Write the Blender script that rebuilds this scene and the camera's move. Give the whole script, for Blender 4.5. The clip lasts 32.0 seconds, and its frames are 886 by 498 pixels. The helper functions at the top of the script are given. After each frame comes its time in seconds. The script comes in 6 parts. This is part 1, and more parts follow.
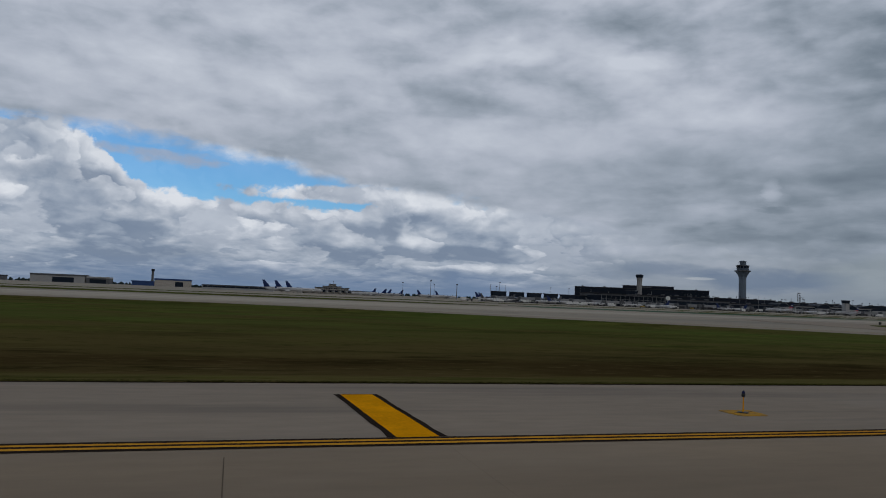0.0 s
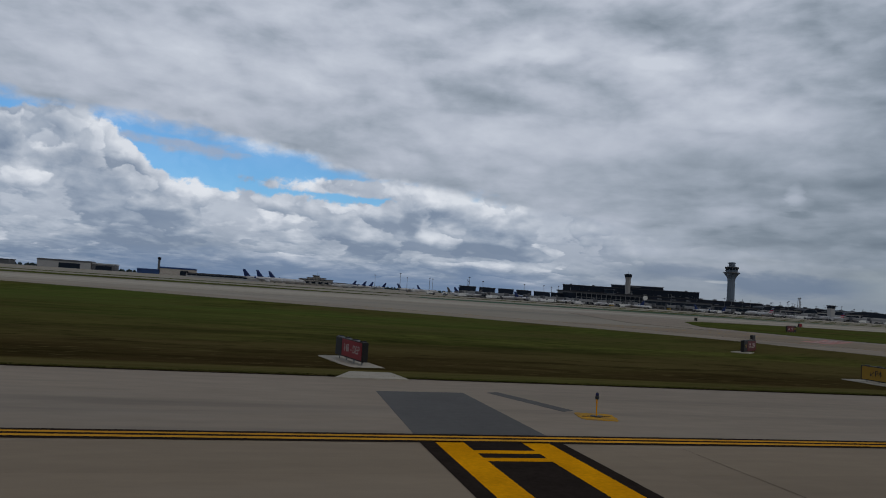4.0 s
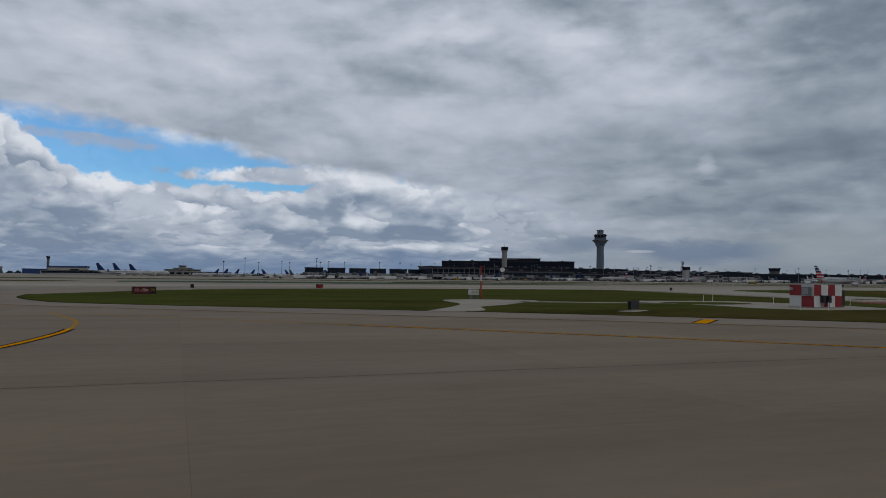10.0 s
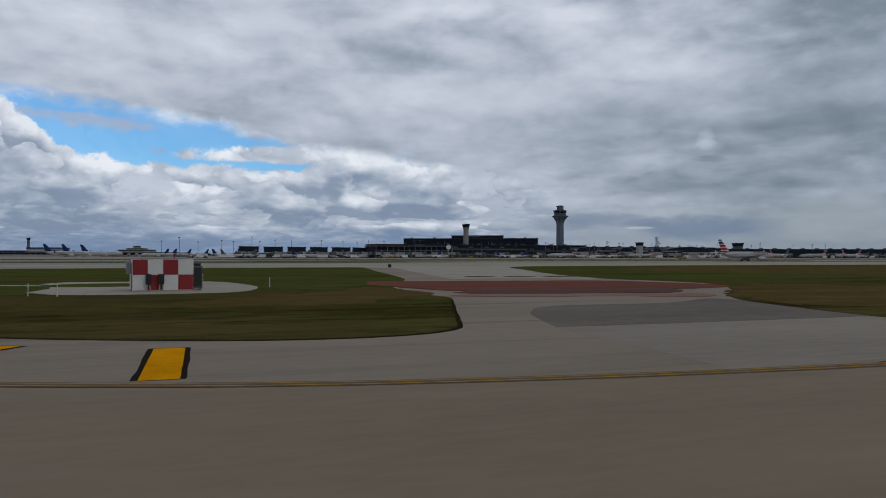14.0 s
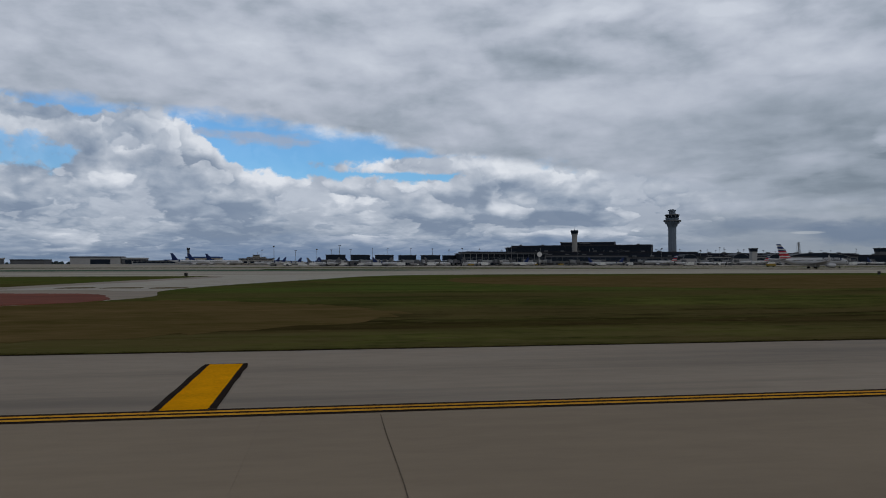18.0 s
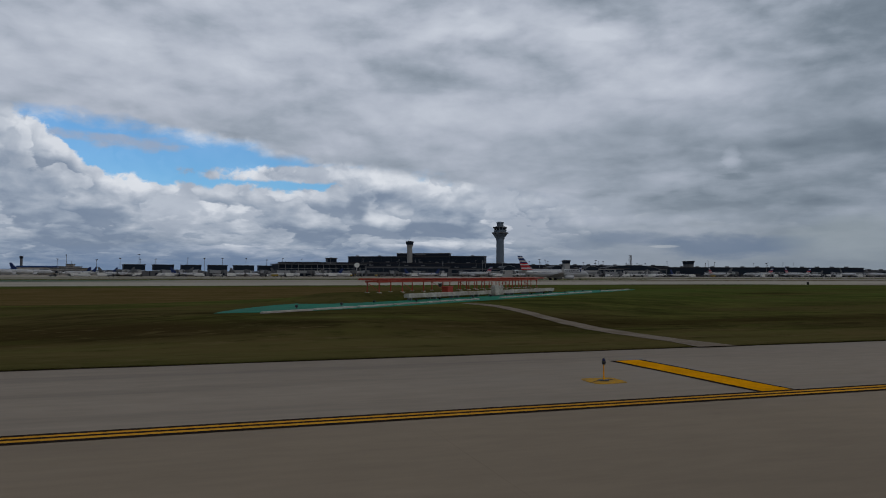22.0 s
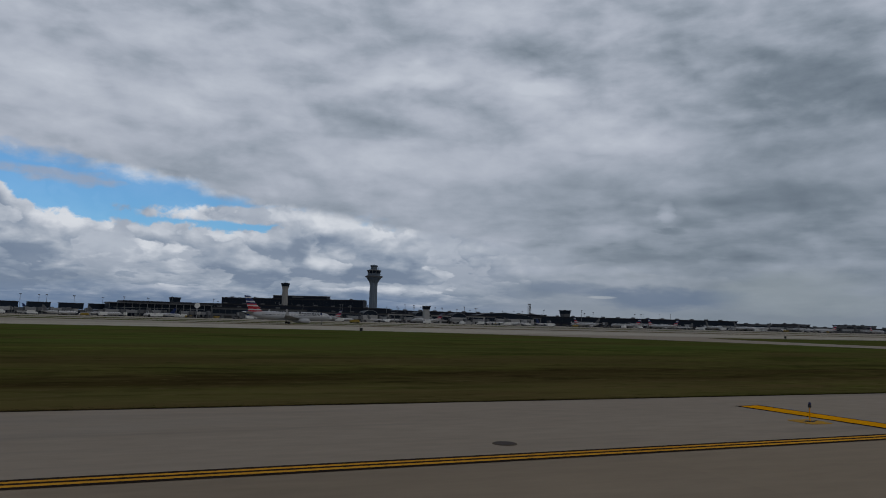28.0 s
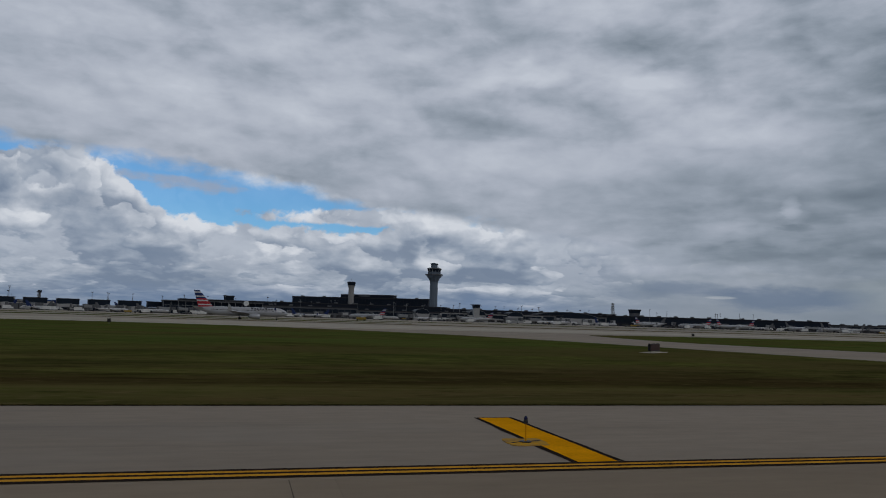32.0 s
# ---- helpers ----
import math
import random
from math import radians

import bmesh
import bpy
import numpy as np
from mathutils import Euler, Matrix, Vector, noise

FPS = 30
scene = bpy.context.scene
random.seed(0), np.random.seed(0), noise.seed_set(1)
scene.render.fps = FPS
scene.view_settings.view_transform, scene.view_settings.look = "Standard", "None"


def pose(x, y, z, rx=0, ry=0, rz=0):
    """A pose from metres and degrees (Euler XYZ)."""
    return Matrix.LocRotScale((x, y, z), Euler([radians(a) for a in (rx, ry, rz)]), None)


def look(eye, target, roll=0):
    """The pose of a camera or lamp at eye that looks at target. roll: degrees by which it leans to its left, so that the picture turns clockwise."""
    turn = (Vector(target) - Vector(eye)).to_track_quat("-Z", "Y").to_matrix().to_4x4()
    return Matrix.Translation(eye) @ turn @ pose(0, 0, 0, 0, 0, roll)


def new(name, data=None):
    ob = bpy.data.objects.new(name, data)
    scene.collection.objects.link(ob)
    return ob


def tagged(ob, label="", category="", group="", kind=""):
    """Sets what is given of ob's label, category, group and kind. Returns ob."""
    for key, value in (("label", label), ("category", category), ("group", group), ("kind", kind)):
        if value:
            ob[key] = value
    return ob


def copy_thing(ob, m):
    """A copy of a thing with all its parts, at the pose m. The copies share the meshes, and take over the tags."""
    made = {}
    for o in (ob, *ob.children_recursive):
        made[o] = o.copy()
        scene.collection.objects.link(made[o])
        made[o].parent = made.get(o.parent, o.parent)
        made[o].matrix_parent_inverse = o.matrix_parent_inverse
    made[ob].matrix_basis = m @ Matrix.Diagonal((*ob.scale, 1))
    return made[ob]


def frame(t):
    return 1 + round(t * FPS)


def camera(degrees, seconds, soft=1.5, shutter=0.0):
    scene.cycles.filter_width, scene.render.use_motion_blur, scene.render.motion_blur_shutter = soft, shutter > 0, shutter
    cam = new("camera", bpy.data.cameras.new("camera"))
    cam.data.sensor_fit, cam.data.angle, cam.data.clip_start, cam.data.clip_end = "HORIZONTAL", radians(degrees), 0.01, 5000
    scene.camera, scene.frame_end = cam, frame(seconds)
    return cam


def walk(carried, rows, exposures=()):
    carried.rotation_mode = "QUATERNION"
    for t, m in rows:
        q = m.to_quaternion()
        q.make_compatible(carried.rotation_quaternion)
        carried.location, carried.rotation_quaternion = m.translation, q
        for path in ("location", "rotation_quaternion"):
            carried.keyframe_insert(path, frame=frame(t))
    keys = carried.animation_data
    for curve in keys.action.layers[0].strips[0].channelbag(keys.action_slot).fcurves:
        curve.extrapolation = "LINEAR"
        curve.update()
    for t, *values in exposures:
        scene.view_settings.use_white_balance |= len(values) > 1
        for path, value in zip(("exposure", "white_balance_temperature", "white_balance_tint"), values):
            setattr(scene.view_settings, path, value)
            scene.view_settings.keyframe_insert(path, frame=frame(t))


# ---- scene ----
from mathutils.geometry import delaunay_2d_cdt

# ---- camera and its walk ----
EYE = 2.90
cam = camera(62.38, 32.0, soft=1.0, shutter=0.0)
# seconds, x, y, yaw, pitch, roll
ROWS = [
    (0.0, -4.20, 1.15, -15.68, 3.74, -2.33),
    (0.5, 3.01, 1.25, -15.94, 4.15, -1.58),
    (1.0, 10.21, 1.36, -15.78, 3.46, -1.09),
    (1.5, 17.40, 1.49, -16.18, 3.82, -1.56),
    (2.0, 24.55, 1.63, -15.77, 4.01, -2.39),
    (2.5, 31.69, 1.79, -15.52, 4.11, -1.87),
    (3.0, 38.98, 1.97, -15.29, 3.98, -2.24),
    (3.5, 46.30, 2.15, -14.78, 3.69, -3.05),
    (4.0, 53.63, 2.32, -14.27, 3.39, -3.86),
    (4.5, 60.96, 2.40, -13.99, 3.25, -4.22),
    (5.0, 68.28, 2.44, -15.15, 3.56, -3.67),
    (5.5, 75.63, 2.47, -15.51, 3.65, -3.25),
    (6.0, 83.16, 2.45, -15.73, 2.73, -2.47),
    (6.5, 90.90, 2.38, -16.53, 2.36, -3.35),
    (7.0, 98.65, 2.27, -17.19, 2.76, -2.81),
    (7.5, 106.46, 2.12, -18.26, 2.54, -3.11),
    (8.0, 114.28, 1.94, -19.13, 2.21, -1.60),
    (8.5, 122.13, 1.75, -19.13, 1.77, -0.43),
    (9.0, 130.03, 1.56, -20.14, 2.56, -1.42),
    (9.5, 138.03, 1.36, -19.88, 1.69, 0.03),
    (10.0, 146.14, 1.17, -20.00, 2.21, -0.63),
    (10.5, 154.35, 0.98, -19.81, 2.12, -0.75),
    (11.0, 162.62, 0.79, -19.93, 2.71, -1.55),
    (11.5, 170.93, 0.60, -18.92, 0.33, -1.09),
    (12.0, 179.25, 0.40, -21.02, 1.77, 0.97),
    (12.5, 187.65, 0.20, -22.00, -0.12, 1.79),
    (13.0, 196.12, -0.00, -21.39, 1.77, 0.43),
    (13.5, 204.66, -0.21, -21.70, 0.34, 0.47),
    (14.0, 213.55, -0.36, -20.09, 0.50, -0.10),
    (14.5, 222.40, -0.48, -16.90, 0.72, -1.00),
    (15.0, 231.15, -0.57, -13.60, 0.92, -1.90),
    (15.5, 239.90, -0.62, -11.60, 1.08, -2.37),
    (16.0, 248.71, -0.66, -2.37, 2.84, -0.67),
    (16.5, 256.71, -0.69, 3.85, 4.12, -0.00),
    (17.0, 265.03, -0.71, 6.78, 3.19, -5.68),
    (17.5, 273.48, -0.71, -0.27, 3.25, -3.14),
    (18.0, 281.88, -0.70, -8.63, 1.10, 0.07),
    (18.5, 290.10, -0.67, -12.04, 1.59, 0.65),
    (19.0, 298.22, -0.62, -14.53, 2.18, 0.27),
    (19.5, 306.37, -0.58, -16.89, 1.62, 0.35),
    (20.0, 314.66, -0.53, -18.31, 1.57, 0.21),
    (20.5, 323.20, -0.50, -18.90, 2.18, 0.14),
    (21.0, 331.93, -0.48, -19.26, 1.69, 0.69),
    (21.5, 340.79, -0.48, -19.21, 2.10, 0.03),
    (22.0, 349.68, -0.49, -18.29, 1.96, -0.13),
    (22.5, 358.54, -0.53, -19.36, 4.52, -0.29),
    (23.0, 367.38, -0.58, -19.51, 4.34, -0.45),
    (23.5, 376.22, -0.64, -18.96, 4.19, -0.35),
    (24.0, 385.08, -0.71, -18.58, 4.40, 1.33),
    (24.5, 393.96, -0.76, -18.79, 6.09, -1.33),
    (25.0, 402.79, -0.80, -19.46, 8.59, 0.47),
    (25.5, 411.48, -0.80, -20.88, 3.40, 2.26),
    (26.0, 419.97, -0.76, -21.03, 3.79, 1.72),
    (26.5, 428.19, -0.67, -21.35, 4.63, 0.55),
    (27.0, 436.28, -0.54, -21.66, 5.47, -0.62),
    (27.5, 444.42, -0.42, -21.81, 5.85, -1.15),
    (28.0, 452.77, -0.33, -22.79, 5.63, -1.45),
    (28.5, 461.46, -0.29, -22.27, 6.46, -1.02),
    (29.0, 470.49, -0.28, -22.52, 6.41, -2.05),
    (29.5, 479.15, -0.28, -22.57, 5.73, -1.26),
    (30.0, 487.80, -0.28, -22.83, 5.69, -1.42),
    (30.5, 496.55, -0.24, -22.80, 5.72, -1.56),
    (31.0, 505.35, -0.17, -22.43, 5.49, -2.19),
    (31.5, 514.20, -0.09, -19.15, 4.72, -1.44),
    (32.0, 523.05, 0.00, -14.27, 5.43, -1.70),
]



def eye_pose(x, y, yaw, pitch, roll):
    a, b = radians(yaw), radians(pitch)
    way = Vector((-math.sin(a) * math.cos(b), math.cos(a) * math.cos(b), math.sin(b)))
    eye = Vector((x, y, EYE))
    return look(eye, eye + way * 10.0, -roll)


walk(cam, [(r[0], eye_pose(*r[1:])) for r in ROWS], [(0, -0.06), (5, 0.0), (9, -0.02), (11, -0.06), (12, -0.08), (13, 0.14), (14.5, 0.14), (16, 0.12), (18, 0.0), (22, -0.06), (25, -0.1), (28, -0.16), (32, -0.14)])
scene.view_settings.exposure = 0.0

# ---- sky and sun ----
SUN_AZ, SUN_EL = 150.0, 42.0
world = bpy.data.worlds.new("sky")
scene.world = world
world.use_nodes = True
wt = world.node_tree
wt.nodes.clear()


def wnode(kind, operation=None, data_type=None, blend_type=None):
    n = wt.nodes.new(kind)
    if operation:
        n.operation = operation
    if data_type:
        n.data_type = data_type
    if blend_type:
        n.blend_type = blend_type
    return n


def feed(socket, value):
    if isinstance(value, (int, float, tuple)):
        socket.default_value = value
    else:
        wt.links.new(value, socket)


def op(kind, a, b=0.0, c=0.0):
    n = wnode("ShaderNodeMath", operation=kind)
    feed(n.inputs[0], a), feed(n.inputs[1], b), feed(n.inputs[2], c)
    return n.outputs[0]


def add(a, b):
    return op("ADD", a, b)


def mul(a, b):
    return op("MULTIPLY", a, b)


def ramp01(v, lo, hi):
    n = wnode("ShaderNodeMapRange")
    n.interpolation_type = "SMOOTHSTEP"
    feed(n.inputs[0], v)
    n.inputs[1].default_value, n.inputs[2].default_value = lo, hi
    return n.outputs[0]


def blend(f, a, b):
    n = wnode("ShaderNodeMix", data_type="RGBA")
    feed(n.inputs[0], f)
    feed(n.inputs[6], a if not isinstance(a, tuple) else (*a, 1.0))
    feed(n.inputs[7], b if not isinstance(b, tuple) else (*b, 1.0))
    return n.outputs[2]


def wnoise(vec, scale, detail, rough, dist=0.0):
    n = wnode("ShaderNodeTexNoise")
    wt.links.new(vec, n.inputs["Vector"])
    n.inputs["Scale"].default_value, n.inputs["Detail"].default_value = scale, detail
    n.inputs["Roughness"].default_value, n.inputs["Distortion"].default_value = rough, dist
    return n.outputs[0]


def combine(x, y, z=0.0):
    n = wnode("ShaderNodeCombineXYZ")
    feed(n.inputs[0], x), feed(n.inputs[1], y), feed(n.inputs[2], z)
    return n.outputs[0]


sky_way = wnode("ShaderNodeTexCoord").outputs["Generated"]
split = wnode("ShaderNodeSeparateXYZ")
wt.links.new(sky_way, split.inputs[0])
dx, dy, dz = split.outputs
AZ = mul(op("ARCTAN2", dx, dy), 57.2958)
EL = mul(op("ARCSINE", dz), 57.2958)
up = op("MAXIMUM", add(dz, 0.34), 0.16)
deck_at = combine(op("DIVIDE", dx, up), op("DIVIDE", dy, up), 0.3)
puff_at = combine(mul(AZ, 0.38), mul(op("LOGARITHM", add(op("MAXIMUM", EL, 0.0), 1.3), 2.71828), 4.6), 0.7)


def shifted(vec, x, y):
    n = wnode("ShaderNodeVectorMath", operation="ADD")
    wt.links.new(vec, n.inputs[0])
    n.inputs[1].default_value = (x, y, 0.0)
    return n.outputs[0]


def warped(vec, scale, amount):
    n = wnode("ShaderNodeTexNoise")
    wt.links.new(vec, n.inputs["Vector"])
    n.inputs["Scale"].default_value, n.inputs["Detail"].default_value = scale, 4.0
    a, b = wnode("ShaderNodeVectorMath", operation="SUBTRACT"), wnode("ShaderNodeVectorMath", operation="MULTIPLY_ADD")
    wt.links.new(n.outputs["Color"], a.inputs[0])
    a.inputs[1].default_value = (0.5, 0.5, 0.5)
    wt.links.new(a.outputs[0], b.inputs[0])
    b.inputs[1].default_value = (amount, amount, 0.0)
    wt.links.new(vec, b.inputs[2])
    return b.outputs[0]


def blot(a0, e0, a, b, slope=0.0, az=None, el=None):
    """An oval of the sky round azimuth a0 and height e0: 1 in its middle, 0 on its rim."""
    u = op("SUBTRACT", az or AZ, a0)
    v = op("SUBTRACT", op("SUBTRACT", el or EL, e0), mul(u, slope))
    u, v = op("DIVIDE", u, a), op("DIVIDE", v, b)
    return op("SUBTRACT", 1.0, add(mul(u, u), mul(v, v)))


def soft_blot(*args, **more):
    return op("MAXIMUM", blot(*args, **more), 0.0)


def ramp(v, *stops):
    n = wnode("ShaderNodeValToRGB")
    wt.links.new(v, n.inputs[0])
    e = n.color_ramp.elements
    e[0].position, e[0].color = stops[0][0], (*stops[0][1], 1)
    e[1].position, e[1].color = stops[-1][0], (*stops[-1][1], 1)
    for p, c in stops[1:-1]:
        e.new(p).color = (*c, 1)
    return n.outputs[0]


def outline(*stops):
    """Height above the horizon, in degrees, by azimuth: straight between the stops."""
    n = wnode("ShaderNodeValToRGB")
    wt.links.new(op("DIVIDE", op("ADD", AZ, 32.0), 84.0), n.inputs[0])
    e = n.color_ramp.elements
    e[0].position, e[1].position = (stops[0][0] + 32.0) / 84.0, (stops[-1][0] + 32.0) / 84.0
    e[0].color, e[1].color = [(h / 16.0,) * 3 + (1,) for h in (stops[0][1], stops[-1][1])]
    for a, h in stops[1:-1]:
        e.new((a + 32.0) / 84.0).color = (h / 16.0,) * 3 + (1,)
    split_n = wnode("ShaderNodeSeparateColor")
    wt.links.new(n.outputs[0], split_n.inputs[0])
    return mul(split_n.outputs[0], 16.0)


# the edge of the high deck, and the tops of the heaped clouds below it
deck_edge = outline((-32, 11.9), (-24.7, 11.6), (-18, 11.7), (-12, 11.3), (-7, 11.4), (-2, 10.7), (3.3, 10.2), (6.2, 9.1), (9, 8.7), (15, 8.0), (19, 7.4), (28, 6.2), (40, 5.2), (52, 4.6))
heap_tops = outline((-32, 11.0), (-25.8, 11.4), (-20.3, 10.7), (-18, 10.3), (-14.6, 11.0), (-12.6, 11.1), (-10.9, 10.2), (-9.2, 9.0), (-7.6, 7.2), (-4.7, 6.6), (-2, 6.3), (3, 6.5), (6.2, 6.1), (9, 6.4), (11, 7.4), (14.5, 7.6), (19, 7.0), (22, 8.0), (52, 8.0))

# the high grey deck: broad soft rolls
deck_w = warped(deck_at, 3.0, 0.08)
n_big = wnoise(deck_w, 2.2, 3.0, 0.45)
n_mid = wnoise(deck_w, 5.6, 4.0, 0.45)
n_mid_up = wnoise(shifted(deck_w, 0.0, -0.07), 5.6, 4.0, 0.45)
lum = add(0.545, add(add(mul(op("SUBTRACT", n_big, 0.5), 0.27), mul(op("SUBTRACT", n_mid, 0.5), 0.10)), mul(op("SUBTRACT", n_mid, n_mid_up), 0.14)))
lump_at = combine(mul(AZ, 0.095), mul(EL, 0.165), 6.0)
lump, lump_up = wnoise(lump_at, 1.9, 5.0, 0.46, 0.25), wnoise(shifted(lump_at, 0.04, 0.13), 1.9, 3.0, 0.42, 0.25)
lum = add(lum, add(mul(op("SUBTRACT", lump, 0.5), 0.20), mul(op("SUBTRACT", lump, lump_up), 0.26)))
roll_az = add(AZ, mul(op("SUBTRACT", wnoise(combine(mul(AZ, 0.10), mul(EL, 0.22), 11.0), 1.0, 3.0, 0.45), 0.5), 14.0))
roll_el = add(EL, mul(op("SUBTRACT", wnoise(combine(mul(AZ, 0.13), mul(EL, 0.30), 15.0), 1.0, 3.0, 0.45), 0.5), 4.5))
streak = wnoise(warped(combine(mul(AZ, 0.15), mul(EL, 0.75), 2.0), 1.0, 0.5), 1.0, 4.0, 0.50)
fine_roll = wnoise(warped(combine(mul(AZ, 0.30), mul(EL, 0.9), 21.0), 1.0, 0.7), 1.0, 6.0, 0.58)
lum = add(lum, mul(op("SUBTRACT", fine_roll, 0.5), 0.16))
lum = add(lum, mul(mul(op("SUBTRACT", streak, 0.5), 0.40), mul(ramp01(EL, 12.0, 6.0), ramp01(AZ, 16.0, 26.0))))
for weight, spot in ((-0.07, (22, 16.0, 11, 2.6, -0.05)), (-0.06, (27, 20.8, 9, 1.9)), (-0.08, (51, 14.5, 10, 7)), (-0.05, (44, 18, 12, 5)), (-0.07, (48, 9.0, 9, 1.8)), (-0.06, (34, 8.2, 6, 0.9)),
                     (-0.05, (36, 10.0, 18, 4)), (0.10, (19, 18.8, 5, 1.2)), (0.07, (31, 18.7, 4, 1.0)), (0.10, (20, 12.3, 12, 2.0)), (0.07, (-5, 15, 16, 4)), (0.10, (35.5, 14.0, 6, 1.6)),
                     (-0.10, (29, 6.3, 3, 0.35)), (0.09, (34, 6.8, 2.2, 0.5)), (0.08, (36, 4.4, 12, 0.7)), (0.07, (0, 20, 14, 2)), (-0.12, (50, 5, 18, 6)), (-0.05, (48, 12, 14, 14)), (-0.08, (40, 7, 14, 5))):
    lum = add(lum, mul(soft_blot(*spot, az=roll_az, el=roll_el), weight))
calm = add(1.0, add(mul(mul(ramp01(AZ, 12.0, 26.0), ramp01(EL, 16.0, 10.0)), -0.32), mul(ramp01(EL, 12.0, 18.0), 0.20)))
lum = add(0.46, mul(op("SUBTRACT", lum, 0.46), calm))
small_az, small_el = add(AZ, mul(op("SUBTRACT", fine_roll, 0.5), 1.6)), add(EL, mul(op("SUBTRACT", fine_roll, 0.5), 1.2))
for weight, spot in ((0.09, (39.9, 8.5, 0.75, 0.85)), (0.06, (40.0, 8.0, 1.2, 0.6)), (-0.07, (40.2, 7.2, 1.5, 0.35))):
    lum = add(lum, mul(soft_blot(*spot, az=small_az, el=small_el), weight))
deck = ramp(lum, (0.22, (0.125, 0.155, 0.19)), (0.36, (0.215, 0.252, 0.292)), (0.48, (0.345, 0.38, 0.43)), (0.58, (0.46, 0.485, 0.54)), (0.74, (0.60, 0.62, 0.665)))

# the low heaped clouds in banks one behind another, each bright on top and dull below
n_puff = wnoise(puff_at, 0.40, 9.0, 0.60, 0.2)
broad = op("SUBTRACT", wnoise(shifted(puff_at, 31.0, 17.0), 0.30, 4.0, 0.5), 0.5)
puff_w = warped(puff_at, 0.9, 0.5)
bank = ramp(ramp01(EL, 0.3, 4.6), (0.0, (0.15, 0.205, 0.285)), (0.30, (0.235, 0.285, 0.355)), (1.0, (0.40, 0.435, 0.495)))
bank = blend(mul(ramp01(wnoise(puff_w, 0.75, 8.0, 0.58), 0.36, 0.66), 0.85), bank, (0.52, 0.55, 0.60))


def billow(vec, scale):
    n = wnode("ShaderNodeTexVoronoi")
    n.feature = "SMOOTH_F1"
    wt.links.new(vec, n.inputs["Vector"])
    n.inputs["Scale"].default_value, n.inputs["Detail"].default_value, n.inputs["Roughness"].default_value = scale, 2.0, 0.5
    return op("SUBTRACT", 0.45, n.outputs["Distance"])


spots = 0.0
for weight, spot in ((0.30, (12.9, 4.5, 1.3, 0.7)), (-0.40, (11.4, 5.2, 1.1, 1.1)), (-0.28, (13.0, 6.1, 1.5, 0.45)), (-0.40, (17.0, 3.3, 6, 0.8)), (0.25, (8.5, 7.9, 6, 0.5, -0.03)), (0.30, (-11.5, 9.6, 3.4, 1.5, -0.35)), (-0.55, (-28.5, 6.3, 6.0, 1.7)), (0.40, (-25.5, 9.4, 7.0, 1.1, 0.0)), (0.2, (-15, 6.0, 3, 0.8)),
                     (-0.30, (-11.5, 7.6, 4.5, 0.8)), (-0.15, (0, 0.4, 90, 1.6)), (-0.22, (-6, 2.4, 10, 0.6)), (0.15, (5, 4.3, 7, 0.8)), (-0.2, (7.5, 3.2, 4, 0.5)), (0.3, (20, 2.3, 9, 0.4)), (0.2, (0, 1.5, 16, 0.4)), (0.15, (22, 5.4, 7, 0.9)), (0.40, (16, 7.0, 6, 1.5)), (0.3, (14, 4.3, 2.5, 0.8))):
    spots = add(spots, mul(soft_blot(*spot, az=add(AZ, mul(broad, 6.0)), el=add(EL, mul(op("SUBTRACT", n_puff, 0.5), 1.6))), weight))
for k, (size, edge, strength) in enumerate(((0.36, 0.49, 0.8), (0.48, 0.50, 0.8), (0.34, 0.52, 0.9))):
    at = shifted(puff_w, 13.7 * k, 5.3 * k + 0.4)
    body = add(wnoise(at, size, 6.0, 0.50), mul(billow(at, size * 3.2), 0.075))
    lit_from = shifted(at, 0.15, 0.60)
    above = add(wnoise(lit_from, size, 5.0, 0.48), mul(billow(lit_from, size * 3.2), 0.075))
    light = add(mul(op("SUBTRACT", body, above), 3.2), add(add(0.25, mul(broad, 1.5)), mul(op("SUBTRACT", wnoise(at, 1.3, 8.0, 0.56), 0.5), 0.7)))
    light = add(light, spots)
    # the tops under the gap catch the light
    rim = op("SUBTRACT", heap_tops, EL)
    light = add(light, mul(mul(ramp01(rim, 1.5, 0.2), mul(ramp01(AZ, 22.0, 16.0), ramp01(AZ, -22.0, -13.0))), 0.32))
    tint = ramp(light, (0.0, (0.195, 0.245, 0.325)), (0.25, (0.30, 0.348, 0.42)), (0.50, (0.43, 0.465, 0.52)), (0.75, (0.60, 0.62, 0.66)), (1.0, (0.80, 0.80, 0.81)))
    bank = blend(mul(ramp01(body, edge - 0.014, edge + 0.016), strength), bank, tint)
bank = blend(mul(op("MAXIMUM", mul(spots, -1.0), 0.0), 0.9), bank, (0.20, 0.245, 0.315))
bank = blend(mul(op("MAXIMUM", spots, 0.0), 0.7), bank, (0.66, 0.68, 0.71))
haze_line = ramp01(add(EL, mul(op("SUBTRACT", n_puff, 0.5), 5.0)), 2.7, 0.3)
puffs = blend(mul(haze_line, mul(0.85, add(0.35, mul(ramp01(AZ, -16.0, -6.0), 0.65)))), bank, (0.150, 0.215, 0.325))

low = ramp01(add(op("SUBTRACT", deck_edge, EL), mul(op("SUBTRACT", n_puff, 0.5), 2.2)), -0.25, 0.55)
low = mul(low, add(0.12, mul(ramp01(AZ, 36.0, 18.0), 0.88)))
clouds = blend(low, deck, puffs)
